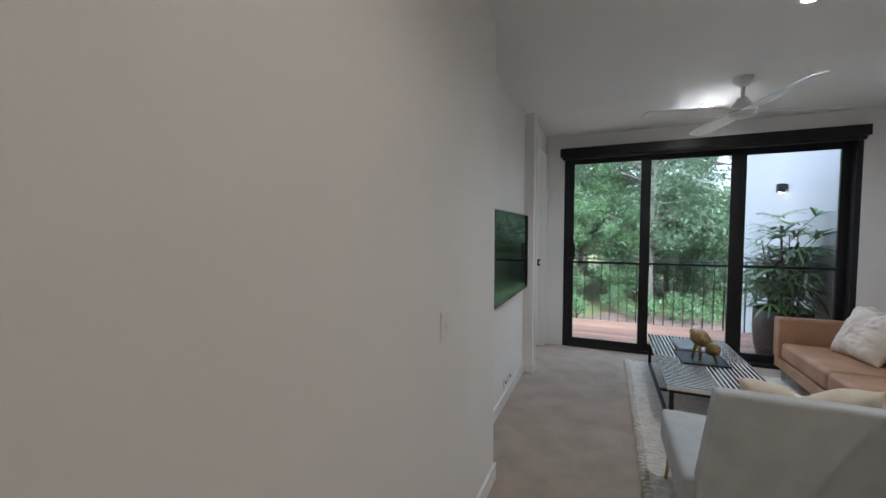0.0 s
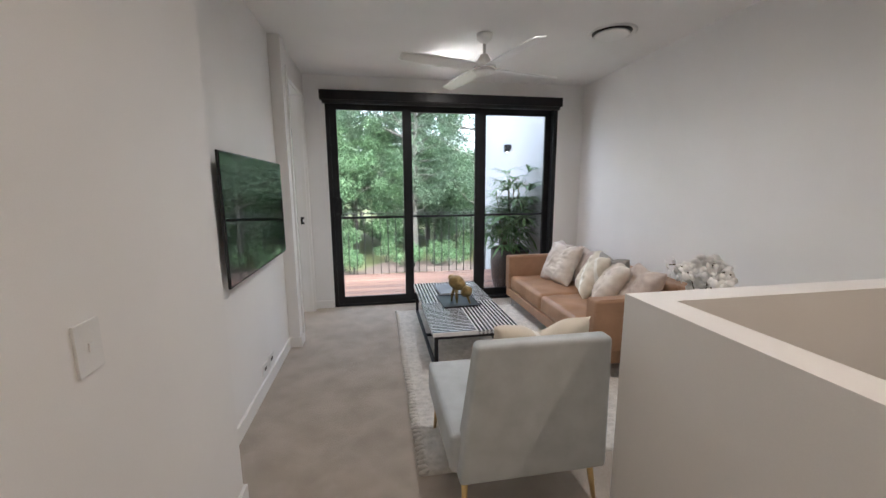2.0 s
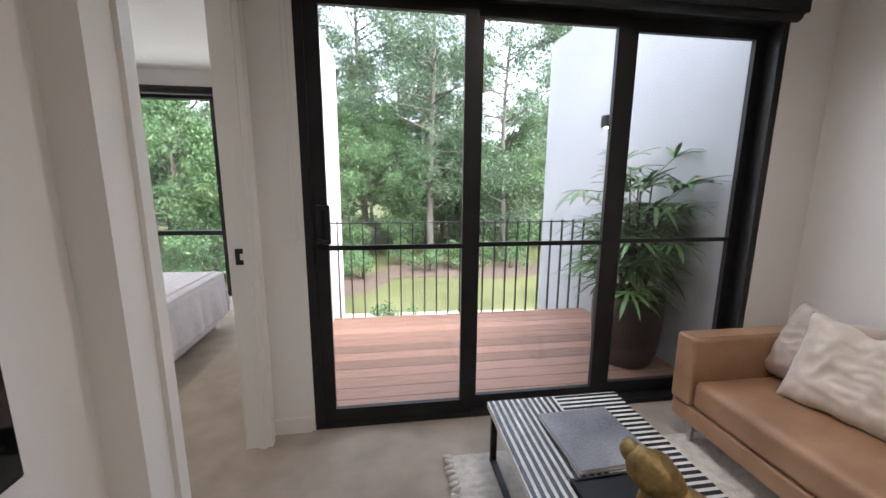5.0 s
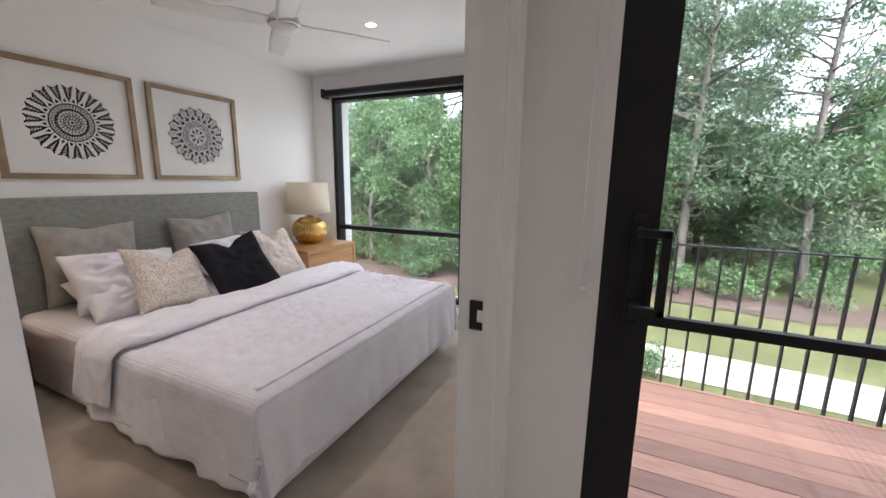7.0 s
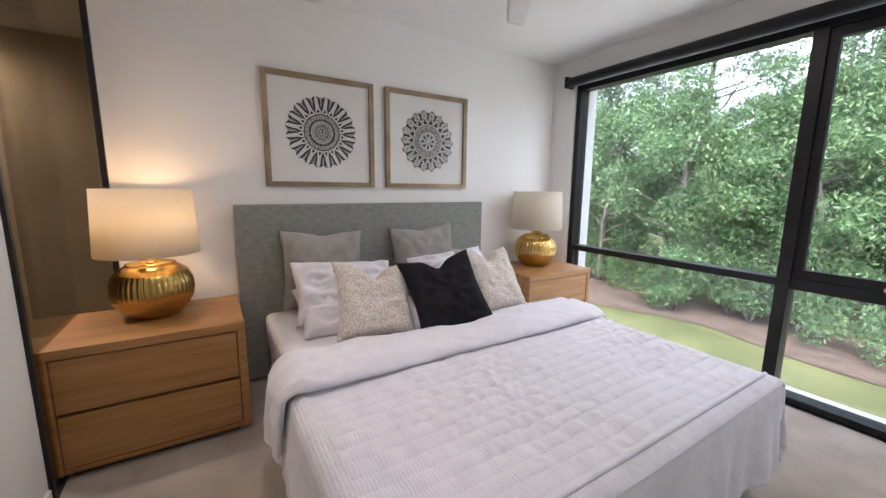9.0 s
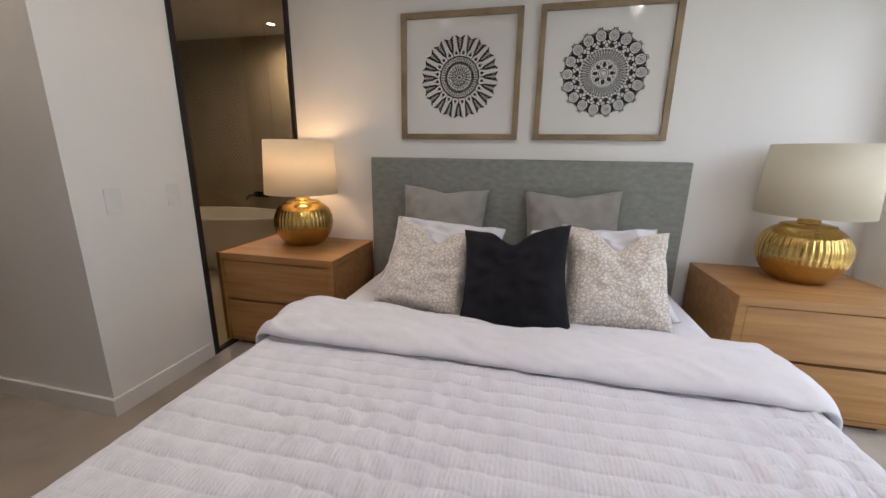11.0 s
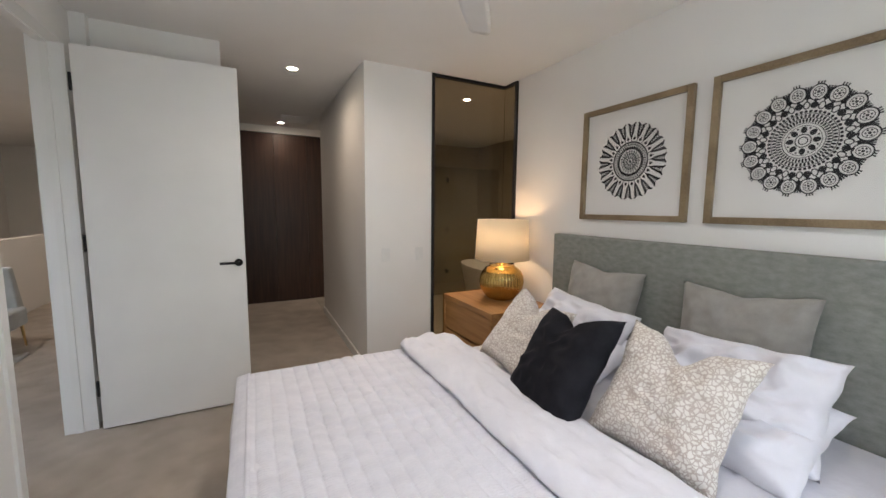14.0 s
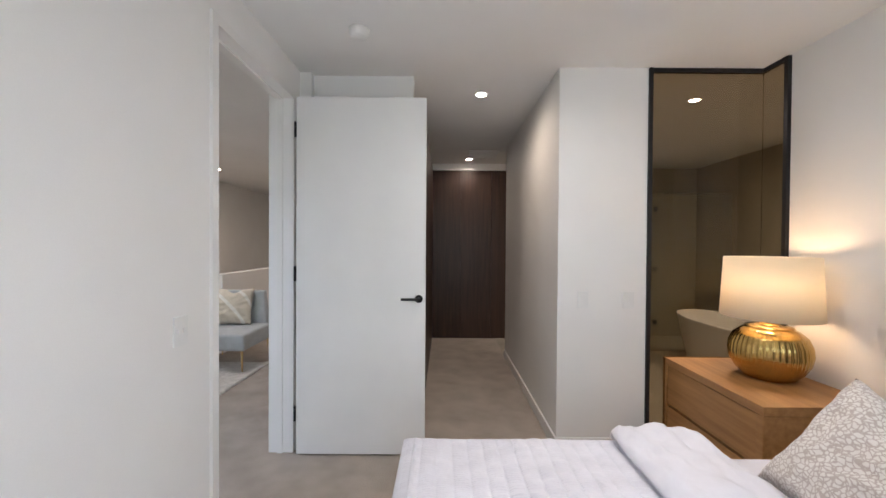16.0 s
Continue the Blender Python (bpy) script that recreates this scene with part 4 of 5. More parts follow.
plate(NEAR, -3.57, 1.07, "+x", 0.075, 0.115, 1, "white vertical light switch on the hallway wall")
plate(BED_FACE, 0.12, 1.06, "-x", 0.075, 0.115, 2, "white light switch beside the bedroom door")
plate(-1.93, -1.0, 1.03, "+y", 0.075, 0.115, 0, "white blank wall plate on the pier")
plate(-2.24, -1.0, 1.03, "+y", 0.075, 0.115, 0, "white blank wall plate on the pier")
plate(NICHE, -1.83, 0.165, "+x", 0.115, 0.075, 2, "white double power outlet above the skirting", "power_outlet")
plate(NICHE, -1.67, 0.165, "+x", 0.115, 0.075, 2, "white data outlet above the skirting", "power_outlet")
det = thing("smoke_detector", pose(-0.50, -0.57, H), "round white smoke detector on the bedroom ceiling", "smoke detector")
part("body", lathe([(0.0, -0.042), (0.04, -0.041), (0.052, -0.034), (0.056, -0.012), (0.06, 0.0)], 32), WHITE_PLASTIC, det)
det2 = thing("smoke_detector", pose(2.82, -2.17, H), "round white smoke detector on the living room ceiling", "smoke detector")
part("body", lathe([(0.0, -0.03), (0.045, -0.029), (0.056, -0.02), (0.06, 0.0)], 32), WHITE_PLASTIC, det2)
det3 = thing("ceiling_sensor", pose(2.2, -1.25, H), "small white ceiling sensor", "sensor")
part("body", lathe([(0.0, -0.012), (0.03, -0.011), (0.04, 0.0)], 24), WHITE_PLASTIC, det3)
vent = thing("ceiling_vent", pose(2.75, -1.52, H), "round white ceiling air vent with a dark gap", "ceiling vent")
part("collar", lathe([(0.148, 0.0), (0.172, -0.014), (0.185, -0.006), (0.185, 0.0)], 40, caps=False), WHITE_PLASTIC, vent)
part("throat", lathe([(0.0, -0.001), (0.149, -0.001), (0.149, 0.004)], 40), BLACK_PLASTIC, vent, "dark recess")
part("disc", lathe([(0.0, -0.026), (0.120, -0.025), (0.136, -0.020), (0.128, -0.013), (0.0, -0.011)], 40), WHITE_PLASTIC, vent)
grille = thing("ceiling_vent", pose(-1.5, -3.45, H), "rectangular white return air grille in the corridor ceiling", "ceiling vent")
part("frame", boxes((-0.2, 0.2, -0.2, -0.18, -0.012, 0), (-0.2, 0.2, 0.18, 0.2, -0.012, 0), (-0.2, -0.18, -0.18, 0.18, -0.012, 0), (0.18, 0.2, -0.18, 0.18, -0.012, 0)), WHITE_PLASTIC, grille)
for k in range(9):
    part("slat", one_box(-0.18, 0.18, -0.165 + 0.04 * k, -0.15 + 0.04 * k, -0.010, -0.002), WHITE_PLASTIC, grille)


# ---- living room ----
tv = thing("television", pose(0.0, -1.945, 1.25), "large black wall-mounted flat television, switched off", "television")
TVX = 0.165
part("bezel", one_box(TVX - 0.016, TVX - 0.004, -0.575, 0.575, -0.335, 0.335, bevel=0.005), BLACK_PLASTIC, tv)
part("screen", one_box(TVX - 0.008, TVX, -0.568, 0.568, -0.322, 0.328, bevel=0.001), SCREEN, tv, "glossy black screen")
part("bracket", boxes((NICHE, TVX - 0.016, -0.22, -0.16, -0.2, 0.2), (NICHE, TVX - 0.016, 0.16, 0.22, -0.2, 0.2), (NICHE, NICHE + 0.02, -0.22, 0.22, -0.05, 0.05)), BLACK, tv)
part("rear_housing", one_box(TVX - 0.075, TVX - 0.016, -0.32, 0.32, -0.28, 0.05, bevel=0.01), BLACK_PLASTIC, tv)


def rug_fn(u, v):
    x, y = 1.07 + 1.95 * u, -2.82 + 2.5 * v
    e = min(u, 1 - u) * 1.95
    x += 0.006 * noise.noise(Vector((y * 6, 0, 3))) if u < 0.02 or u > 0.98 else 0
    z = 0.015 + 0.0055 * abs(math.sin(math.pi * y / 0.042)) * (0.6 + 0.4 * math.sin(2 * math.pi * (x / 0.05 + (int(y / 0.042) % 2) * 0.5))) + 0.003 * noise.noise(Vector((x * 22, y * 22, 0)))
    if u in (0, 1) or v in (0, 1):
        z = 0.001
    return (x, y, z)


rug = thing("rug", pose(0, 0, 0), "ivory braided wool rug with knotted side edges", "rug")
part("weave", grid(160, 360, rug_fn), WOOL, rug)
knots = bmesh.new()
for k in range(70):
    y = -2.81 + 2.48 * k / 69
    for x in (1.065, 3.02):
        r = bmesh.ops.create_icosphere(knots, subdivisions=1, radius=0.022, matrix=Matrix.LocRotScale((x + random.uniform(-0.004, 0.004), y, 0.013), Euler((0, 0, random.uniform(-0.6, 0.6))), (1.5, 0.75, 0.75)))
        for v in r["verts"]:
            for f in v.link_faces:
                f.smooth = True
tagged(part("braided_edge", knots, WOOL, rug, "thick braided wool edge"), kind="stuff")

# coffee table with striped inlay
TX0, TX1, TY0, TY1, TZ = 1.255, 1.940, -1.835, -0.365, 0.335
ct = thing("coffee_table", pose(0, 0, 0), "low coffee table with black and white striped inlay top", "coffee table")
part("tabletop", one_box(TX0, TX1, TY0, TY1, TZ - 0.032, TZ, bevel=0.002), STRIPE_WHITE, ct, "bone white inlay slab")
xm, ym = (TX0 + TX1) / 2, (TY0 + TY1) / 2
short_x = mesh_from("stripe", one_box(-0.3375 / 2, 0.3375 / 2, -0.0085, 0.0085, -0.0335, 0.0012), STRIPE_BLACK)
long_y = mesh_from("stripe", one_box(-0.0085, 0.0085, -0.727 / 2, 0.727 / 2, -0.0335, 0.0012), STRIPE_BLACK)


def stripe(me, x, y):
    o = new("stripe", me)
    o.parent = ct
    o.location = (x, y, TZ)


for k in range(23):
    f = (k + 0.5) / 23
    stripe(short_x, (TX0 + xm) / 2 - 0.003, TY0 + f * (ym - TY0))
    stripe(short_x, (TX1 + xm) / 2 + 0.003, ym + f * (TY1 - ym))
for k in range(11):
    f = (k + 0.5) / 11
    stripe(long_y, TX0 + f * (xm - TX0), (ym + TY1) / 2 + 0.004)
    stripe(long_y, xm + f * (TX1 - xm), (TY0 + ym) / 2 - 0.004)
for x in (TX0 + 0.03, TX1 - 0.03):
    for y in (TY0 + 0.03, TY1 - 0.03):
        part("leg", one_box(x - 0.014, x + 0.014, y - 0.014, y + 0.014, 0.015, TZ - 0.032, bevel=0.002), BLACK, ct)
    part("runner", one_box(x - 0.013, x + 0.013, TY0 + 0.044, TY1 - 0.044, 0.015, 0.04, bevel=0.002), BLACK, ct)
for y in (TY0 + 0.03, TY1 - 0.03):
    part("apron_bar", one_box(TX0 + 0.044, TX1 - 0.044, y - 0.013, y + 0.013, TZ - 0.058, TZ - 0.033, bevel=0.002), BLACK, ct)
part("cross_bar", one_box(TX0 + 0.043, TX1 - 0.043, ym - 0.013, ym + 0.013, 0.016, 0.038, bevel=0.002), BLACK, ct)

tray = thing("tray", pose(1.60, -1.09, TZ + 0.0012, 0, 0, 2), "flat square black tray on the coffee table", "tray")
part("base", one_box(-0.17, 0.17, -0.19, 0.19, 0, 0.008, bevel=0.002), BLACK, tray)
part("rim", boxes((-0.17, 0.17, -0.19, -0.18, 0.008, 0.014), (-0.17, 0.17, 0.18, 0.19, 0.008, 0.014), (-0.17, -0.16, -0.18, 0.18, 0.008, 0.014), (0.16, 0.17, -0.18, 0.18, 0.008, 0.014)), BLACK, tray)
book = thing("book", pose(1.63, -0.70, TZ + 0.0012, 0, 0, 3), "large grey-blue picture book lying on the coffee table", "book")
COVER = surface("grey_blue_cover", (0.10, 0.11, 0.14), (0.34, 0.35, 0.38), 3, 0.3, 0, 0.05, 90, dist=0.0003)
part("pages", one_box(-0.165, 0.165, -0.175, 0.175, 0.003, 0.019), PAPER, book, "white page edges")
part("cover", one_box(-0.168, 0.168, -0.178, 0.178, 0.019, 0.022, bevel=0.001), COVER, book)
part("back_cover", one_box(-0.168, 0.168, -0.178, 0.178, 0.0, 0.003, bevel=0.001), COVER, book)


def blob(bm, c, s, rot=(0, 0, 0), sub=3, rough=0.0):
    r = bmesh.ops.create_icosphere(bm, subdivisions=sub, radius=1.0, matrix=Matrix.LocRotScale(c, Euler([radians(a) for a in rot]), s))
    for v in r["verts"]:
        if rough:
            v.co += rough * noise.noise_vector(v.co * 25)
        for f in v.link_faces:
            f.smooth = True


GOLD = surface("matt_gold_leaf", (0.17, 0.11, 0.04), (0.38, 0.27, 0.11), 22, 0.45, 0.7, 0.7, 70, dist=0.004)
sc = bmesh.new()
blob(sc, (0, 0.02, 0.16), (0.062, 0.085, 0.058), (20, 0, 20), rough=0.010)
blob(sc, (0.045, -0.06, 0.10), (0.048, 0.05, 0.052), (0, 20, 0), rough=0.010)
blob(sc, (-0.02, 0.085, 0.19), (0.032, 0.035, 0.032), rough=0.006)
for x, y, tx, ty in ((-0.05, 0.03, -0.02, 0.02), (0.03, 0.07, 0.01, 0.04), (-0.03, -0.04, -0.01, 0.0), (0.06, -0.10, 0.05, -0.06)):
    tube(sc, [(tx, ty, 0.13), ((x + tx) / 2 - 0.01, (y + ty) / 2, 0.06), (x, y, 0.0)], [0.018, 0.011, 0.007], 8)
solid("gold_sculpture", sc, GOLD, "small gold organic sculpture on thin legs on the tray", "sculpture", pose(1.60, -1.12, TZ + 0.0095, 0, 0, 15) @ Matrix.Scale(1.1, 4))

# sofa
SX0, SX1, SY0, SY1 = 2.36, 3.32, -2.15, -0.26
sofa = thing("sofa", pose(0, 0, 0), "long tan leather sofa on slim metal legs along the wall", "sofa")
part("base", one_box(SX0 + 0.01, SX1, SY0 + 0.01, SY1 - 0.01, 0.13, 0.225, bevel=0.01), LEATHER, sofa)
for y0, y1 in ((SY0, SY0 + 0.13), (SY1 - 0.13, SY1)):
    part("arm", one_box(SX0, SX1 - 0.02, y0, y1, 0.226, 0.61, bevel=0.022, seg=4), LEATHER, sofa)
    inner = y1 if y0 == SY0 else y0
    part("arm_seam", tube(bmesh.new(), [(SX0 + 0.012, (y0 + y1) / 2 - 0.05, 0.24), (SX0 + 0.002, (y0 + y1) / 2 - 0.05, 0.59), (SX0 + 0.04, (y0 + y1) / 2 - 0.05, 0.612), (SX1 - 0.05, (y0 + y1) / 2 - 0.05, 0.612)], 0.004, 6), LEATHER, sofa)
part("backrest", one_box(SX1 - 0.17, SX1, SY0 + 0.02, SY1 - 0.02, 0.226, 0.64, bevel=0.03, seg=4), LEATHER, sofa)
mid = (SY0 + SY1) / 2


def seat_pad(y0, y1, x0, x1, z0, z1, seed):
    n = 34
    bm = bmesh.new()
    box(bm, x0, x1, y0, y1, z0, z1)
    bmesh.ops.subdivide_edges(bm, edges=bm.edges, cuts=n, use_grid_fill=True)
    hx, hy, hz = (x1 - x0) / 2, (y1 - y0) / 2, (z1 - z0) / 2
    c = Vector(((x0 + x1) / 2, (y0 + y1) / 2, (z0 + z1) / 2))
    for v in bm.verts:
        q = v.co - c
        u = Vector((q.x / hx, q.y / hy, q.z / hz))
        r = 0.035
        d = Vector((max(abs(q.x) - (hx - r), 0), max(abs(q.y) - (hy - r), 0), max(abs(q.z) - (hz - r), 0)))
        if d.length > 1e-6:
            k = r / max(d.length, r)
            q = Vector([math.copysign(min(abs(a), h - r) + dd * k, a) for a, h, dd in zip(q, (hx, hy, hz), d)])
        puff = 0.018 * (1 - u.x ** 2) * (1 - u.y ** 2) * (1 if u.z > 0 else 0)
        q.z += puff + 0.006 * noise.noise(Vector((q.x * 7 + seed, q.y * 7, 1))) * (1 if u.z > 0.5 else 0)
        v.co = c + q
    for f in bm.faces:
        f.smooth = True
    return bm


for k, (y0, y1) in enumerate(((SY0 + 0.132, mid - 0.002), (mid + 0.002, SY1 - 0.132))):
    part("seat_cushion", seat_pad(y0, y1, SX0 + 0.015, SX1 - 0.172, 0.226, 0.385, k * 3.0), LEATHER, sofa)
    part("back_cushion", seat_pad(y0, y1, SX1 - 0.30, SX1 - 0.168, 0.386, 0.66, 7 + k), LEATHER, sofa)
for x in (SX0 + 0.05, SX1 - 0.06):
    for y in (SY0 + 0.12, SY1 - 0.12):
        part("leg", one_box(x - 0.012, x + 0.012, y - 0.012, y + 0.012, 0.012, 0.131, bevel=0.002), CHROME, sofa, "slim steel leg")

STRIPED = surface("cream_striped_cotton", (0.60, 0.54, 0.44), (0.70, 0.64, 0.54), 14, 0.95, 0, 0.4, 350, dist=0.001)
tn, tl_ = STRIPED.node_tree.nodes, STRIPED.node_tree.links
wv, wr, mx, tco = tn.new("ShaderNodeTexWave"), tn.new("ShaderNodeValToRGB"), tn.new("ShaderNodeMix"), tn.new("ShaderNodeTexCoord")
wv.inputs["Scale"].default_value, wv.bands_direction = 2.2, "DIAGONAL"
wr.color_ramp.elements[0].position, wr.color_ramp.elements[1].position = 0.90, 0.94
tl_.new(tco.outputs["Object"], wv.inputs["Vector"]), tl_.new(wv.outputs["Fac"], wr.inputs[0])
mx.data_type = "RGBA"
src = tn["Principled BSDF"].inputs["Base Color"].links[0].from_socket
tl_.new(wr.outputs[0], mx.inputs["Factor"]), tl_.new(src, mx.inputs["A"])
mx.inputs["B"].default_value = (0.80, 0.78, 0.72, 1)
tl_.new(mx.outputs["Result"], tn["Principled BSDF"].inputs["Base Color"])

for k, (x, y, w, mat_, turn, tilt, lab) in enumerate((
        (2.80, -0.55, 0.43, LINEN_DARK, -100, -24, "dusty beige linen scatter cushion on the sofa"),
        (2.70, -0.80, 0.45, LINEN, -78, -26, "oatmeal linen scatter cushion with piped edges"),
        (2.93, -0.95, 0.40, LINEN_DARK, -90, -16, "dusty beige linen scatter cushion behind the others"),
        (2.76, -1.24, 0.44, STRIPED, -112, -28, "cream scatter cushion with thin pale stripes"),
        (2.90, -1.40, 0.40, TAUPE, -88, -14, "taupe scatter cushion behind the others"),
        (2.74, -1.52, 0.44, LINEN, -120, -34, "pale oatmeal linen scatter cushion leaning sideways"),
        (2.82, -1.82, 0.42, LINEN_DARK, -100, -28, "dusty pink linen scatter cushion by the sofa arm"))):
    pillow("scatter_cushion", w, w, 0.17, mat_, pose(x, y, 0.392, tilt, 0, turn), lab, chop=0.08, seed=20 + k, group="sofa cushions")

# armchair
chair = thing("armchair", pose(0, 0, 0), "pale grey-blue upholstered slipper chair on brass legs", "armchair")
part("seat", one_box(1.14, 1.79, -3.12, -2.44, 0.24, 0.42, bevel=0.035, seg=5), CHAIRCLOTH, chair)
bk = bmesh.new()
box(bk, 1.165, 1.795, -3.185, -3.05, 0.24, 0.815)
for v in bk.verts:
    f = (v.co.z - 0.24) / 0.575
    v.co.y += 0.012 * f if v.co.y < -3.1 else -0.045 * f
    v.co.x = 1.48 + 0.035 * f + (v.co.x - 1.48) * (1 - 0.11 * f)
bmesh.ops.bevel(bk, geom=list(bk.edges), offset=0.024, segments=5, profile=0.6, affect="EDGES")
part("backrest", bk, CHAIRCLOTH, chair)
part("piping", tube(bmesh.new(), [(1.222, -3.168, 0.30), (1.243, -3.165, 0.775), (1.262, -3.163, 0.80), (1.29, -3.162, 0.806), (1.73, -3.162, 0.806), (1.772, -3.163, 0.80), (1.787, -3.165, 0.775), (1.776, -3.168, 0.30)], 0.004, 6), CHAIRCLOTH, chair)
for x, y, dx, dy in ((1.20, -3.12, -0.01, -0.03), (1.75, -3.12, 0.03, -0.03), (1.19, -2.50, -0.02, 0.03), (1.74, -2.50, 0.02, 0.03)):
    part("leg", tube(bmesh.new(), [(x, y, 0.25), (x + dx, y + dy, 0.001 if y < -3 else 0.014)], [0.015, 0.008], 12), BRASS_LEG, chair, "slim tapered brass leg")
pillow("scatter_cushion", 0.46, 0.44, 0.16, STRIPED, pose(1.55, -2.93, 0.42, -14, 0, 186), "cream scatter cushion with pale stripes on the armchair", chop=0.10, seed=40)

# side table and orchid
st = thing("side_table", pose(0, 0, 0), "cube side table with fine black and white stripes", "side table")
QX0, QX1, QY0, QY1, QZ = 2.56, 3.02, -2.77, -2.33, 0.40
part("body", one_box(QX0, QX1, QY0, QY1, 0.002, QZ, bevel=0.002), STRIPE_WHITE, st)
top_s = mesh_from("stripe", one_box(QX0 - 0.001, QX1 + 0.001, -0.0044, 0.0044, -0.012, 0.001), STRIPE_BLACK)
for k in range(26):
    o = new("stripe", top_s)
    o.parent = st
    o.location = (0, QY0 + (k + 0.5) * (QY1 - QY0) / 26, QZ)
side_s = mesh_from("stripe", boxes((QX0 - 0.0012, QX0 + 0.004, QY0 - 0.0012, QY1 + 0.0012, -0.0042, 0.0042), (QX0 + 0.004, QX1, QY0 - 0.0012, QY0 + 0.004, -0.0042, 0.0042)), STRIPE_BLACK)
for k in range(22):
    o = new("stripe", side_s)
    o.parent = st
    o.location = (0, 0, 0.012 + (k + 0.5) * 0.0171)

orch = thing("orchid", pose(2.83, -2.53, QZ + 0.001), "white flowering orchid in a round white bowl pot", "potted plant")
part("pot", lathe([(0.0, 0.0), (0.125, 0.0), (0.130, 0.01), (0.140, 0.13), (0.137, 0.135), (0.130, 0.12), (0.0, 0.095)], 40), CERAMIC, orch, "round white bowl pot")
part("soil", lathe([(0.0, 0.122), (0.129, 0.121), (0.129, 0.115)], 24), SOIL, orch)
for k in range(8):
    a = k * 0.8 + 0.3
    L = random.uniform(0.11, 0.17)
    up = random.uniform(0.05, 0.11)

    def strap(u, v, a=a, L=L, up=up):
        w = 0.034 * math.sin(math.pi * (0.1 + 0.85 * u)) ** 0.7
        p = Vector((L * u, (v - 0.5) * 2 * w, 0.12 + up * math.sin(u * 2.6) - 0.03 * u + 0.25 * abs(v - 0.5) * w))
        return Matrix.Rotation(a, 4, "Z") @ p
    part("leaf", grid(10, 4, strap), LEAF, orch)
for k in range(3):
    a = 2.2 * k + 2.4
    stem = [(0.02 * math.cos(a), 0.02 * math.sin(a), 0.10)]
    for j in range(1, 9):
        t = j / 8
        stem.append((math.cos(a) * (0.02 + 0.17 * t * t), math.sin(a) * (0.02 + 0.17 * t * t), 0.10 + 0.42 * math.sin(t * 1.75)))
    part("stem", tube(bmesh.new(), stem, 0.004, 6), CANE, orch)
    for j in range(9):
        q = Vector(stem[4 + j * 4 // 8]) + Vector((random.uniform(-0.05, 0.05), random.uniform(-0.05, 0.05), random.uniform(-0.05, 0.03)))
        fl = bmesh.new()
        turn = Euler((random.uniform(0.9, 1.5), 0, random.uniform(0, 6.28))).to_matrix().to_4x4()
        for i in range(5):
            ang = i * 2 * math.pi / 5
            wd = 0.020 if i % 2 else 0.014
            ring_v = [Vector((math.cos(ang) * r - math.sin(ang) * s, math.sin(ang) * r + math.cos(ang) * s, h)) for r, s, h in ((0.004, 0, 0.0), (0.018, wd, 0.004), (0.034, wd * 0.7, 0.002), (0.040, 0, -0.003), (0.034, -wd * 0.7, 0.002), (0.018, -wd, 0.004))]
            fl.faces.new([fl.verts.new(Matrix.Translation(q) @ turn @ (p * 1.5)) for p in ring_v]).smooth = True
        bl = part("flower", fl, PETAL, orch)
        sm = bl.modifiers.new("thick", "SOLIDIFY")
        sm.thickness = 0.0015

# ---- balcony ----
bal = tagged(thing("deck", pose(0, 0, 0), "red-brown timber decking boards on the balcony", "deck"), kind="structure")
part("joists", boxes(*[(x, x + 0.045, 0.2, 2.062, -0.25, -0.124) for x in (0.25, 0.85, 1.45, 2.05, 2.65, 3.05)]), BLACK, bal)
board = mesh_from("board", one_box(0.175, 3.115, -0.0705, 0.0705, -0.023, 0.0, bevel=0.003, seg=1), DECKWOOD)
for k in range(13):
    o = new("board", board)
    o.parent = bal
    o.location = (0, 0.2405 + k * 0.1455, -0.10)
part("fascia", one_box(0.175, 3.115, 2.064, 2.10, -0.26, -0.099, bevel=0.003), DECKWOOD, bal)
rail_t = thing("balustrade", pose(0, 2.12, 0), "black flat-bar metal balustrade along the balcony edge", "railing")
part("top_rail", one_box(0.175, 3.115, -0.022, 0.022, 0.955, 0.967, bevel=0.002), BLACK, rail_t)
bar = mesh_from("baluster", one_box(-0.006, 0.006, -0.016, 0.016, -0.20, 0.985, bevel=0.001, seg=1), BLACK)
for k in range(22):
    o = new("baluster", bar)
    o.parent = rail_t
    o.location = (0.24 + k * 0.1345, 0.0, 0)
wl_ = thing("wall_light", pose(3.12, 1.78, 2.035), "small black outdoor wall spotlight, lit downward", "wall light")
part("mount", one_box(-0.03, 0.0, -0.035, 0.035, -0.02, 0.05, bevel=0.004), BLACK, wl_)
part("housing", one_box(-0.11, -0.03, -0.042, 0.042, -0.06, 0.06, bevel=0.006), BLACK, wl_)
part("lens", one_box(-0.085, -0.055, -0.015, 0.015, -0.063, -0.059), LAMP_GLOW, wl_, "glowing lens")
sp = bpy.data.lights.new("wall_beam", "SPOT")
sp.energy, sp.color, sp.spot_size, sp.spot_blend, sp.shadow_soft_size = 0.18, (1.0, 0.82, 0.6), radians(50), 0.5, 0.02
so = new("wall_beam", sp)
so.parent = wl_
so.matrix_basis = pose(-0.07, 0, -0.07, 0, 4, 0)

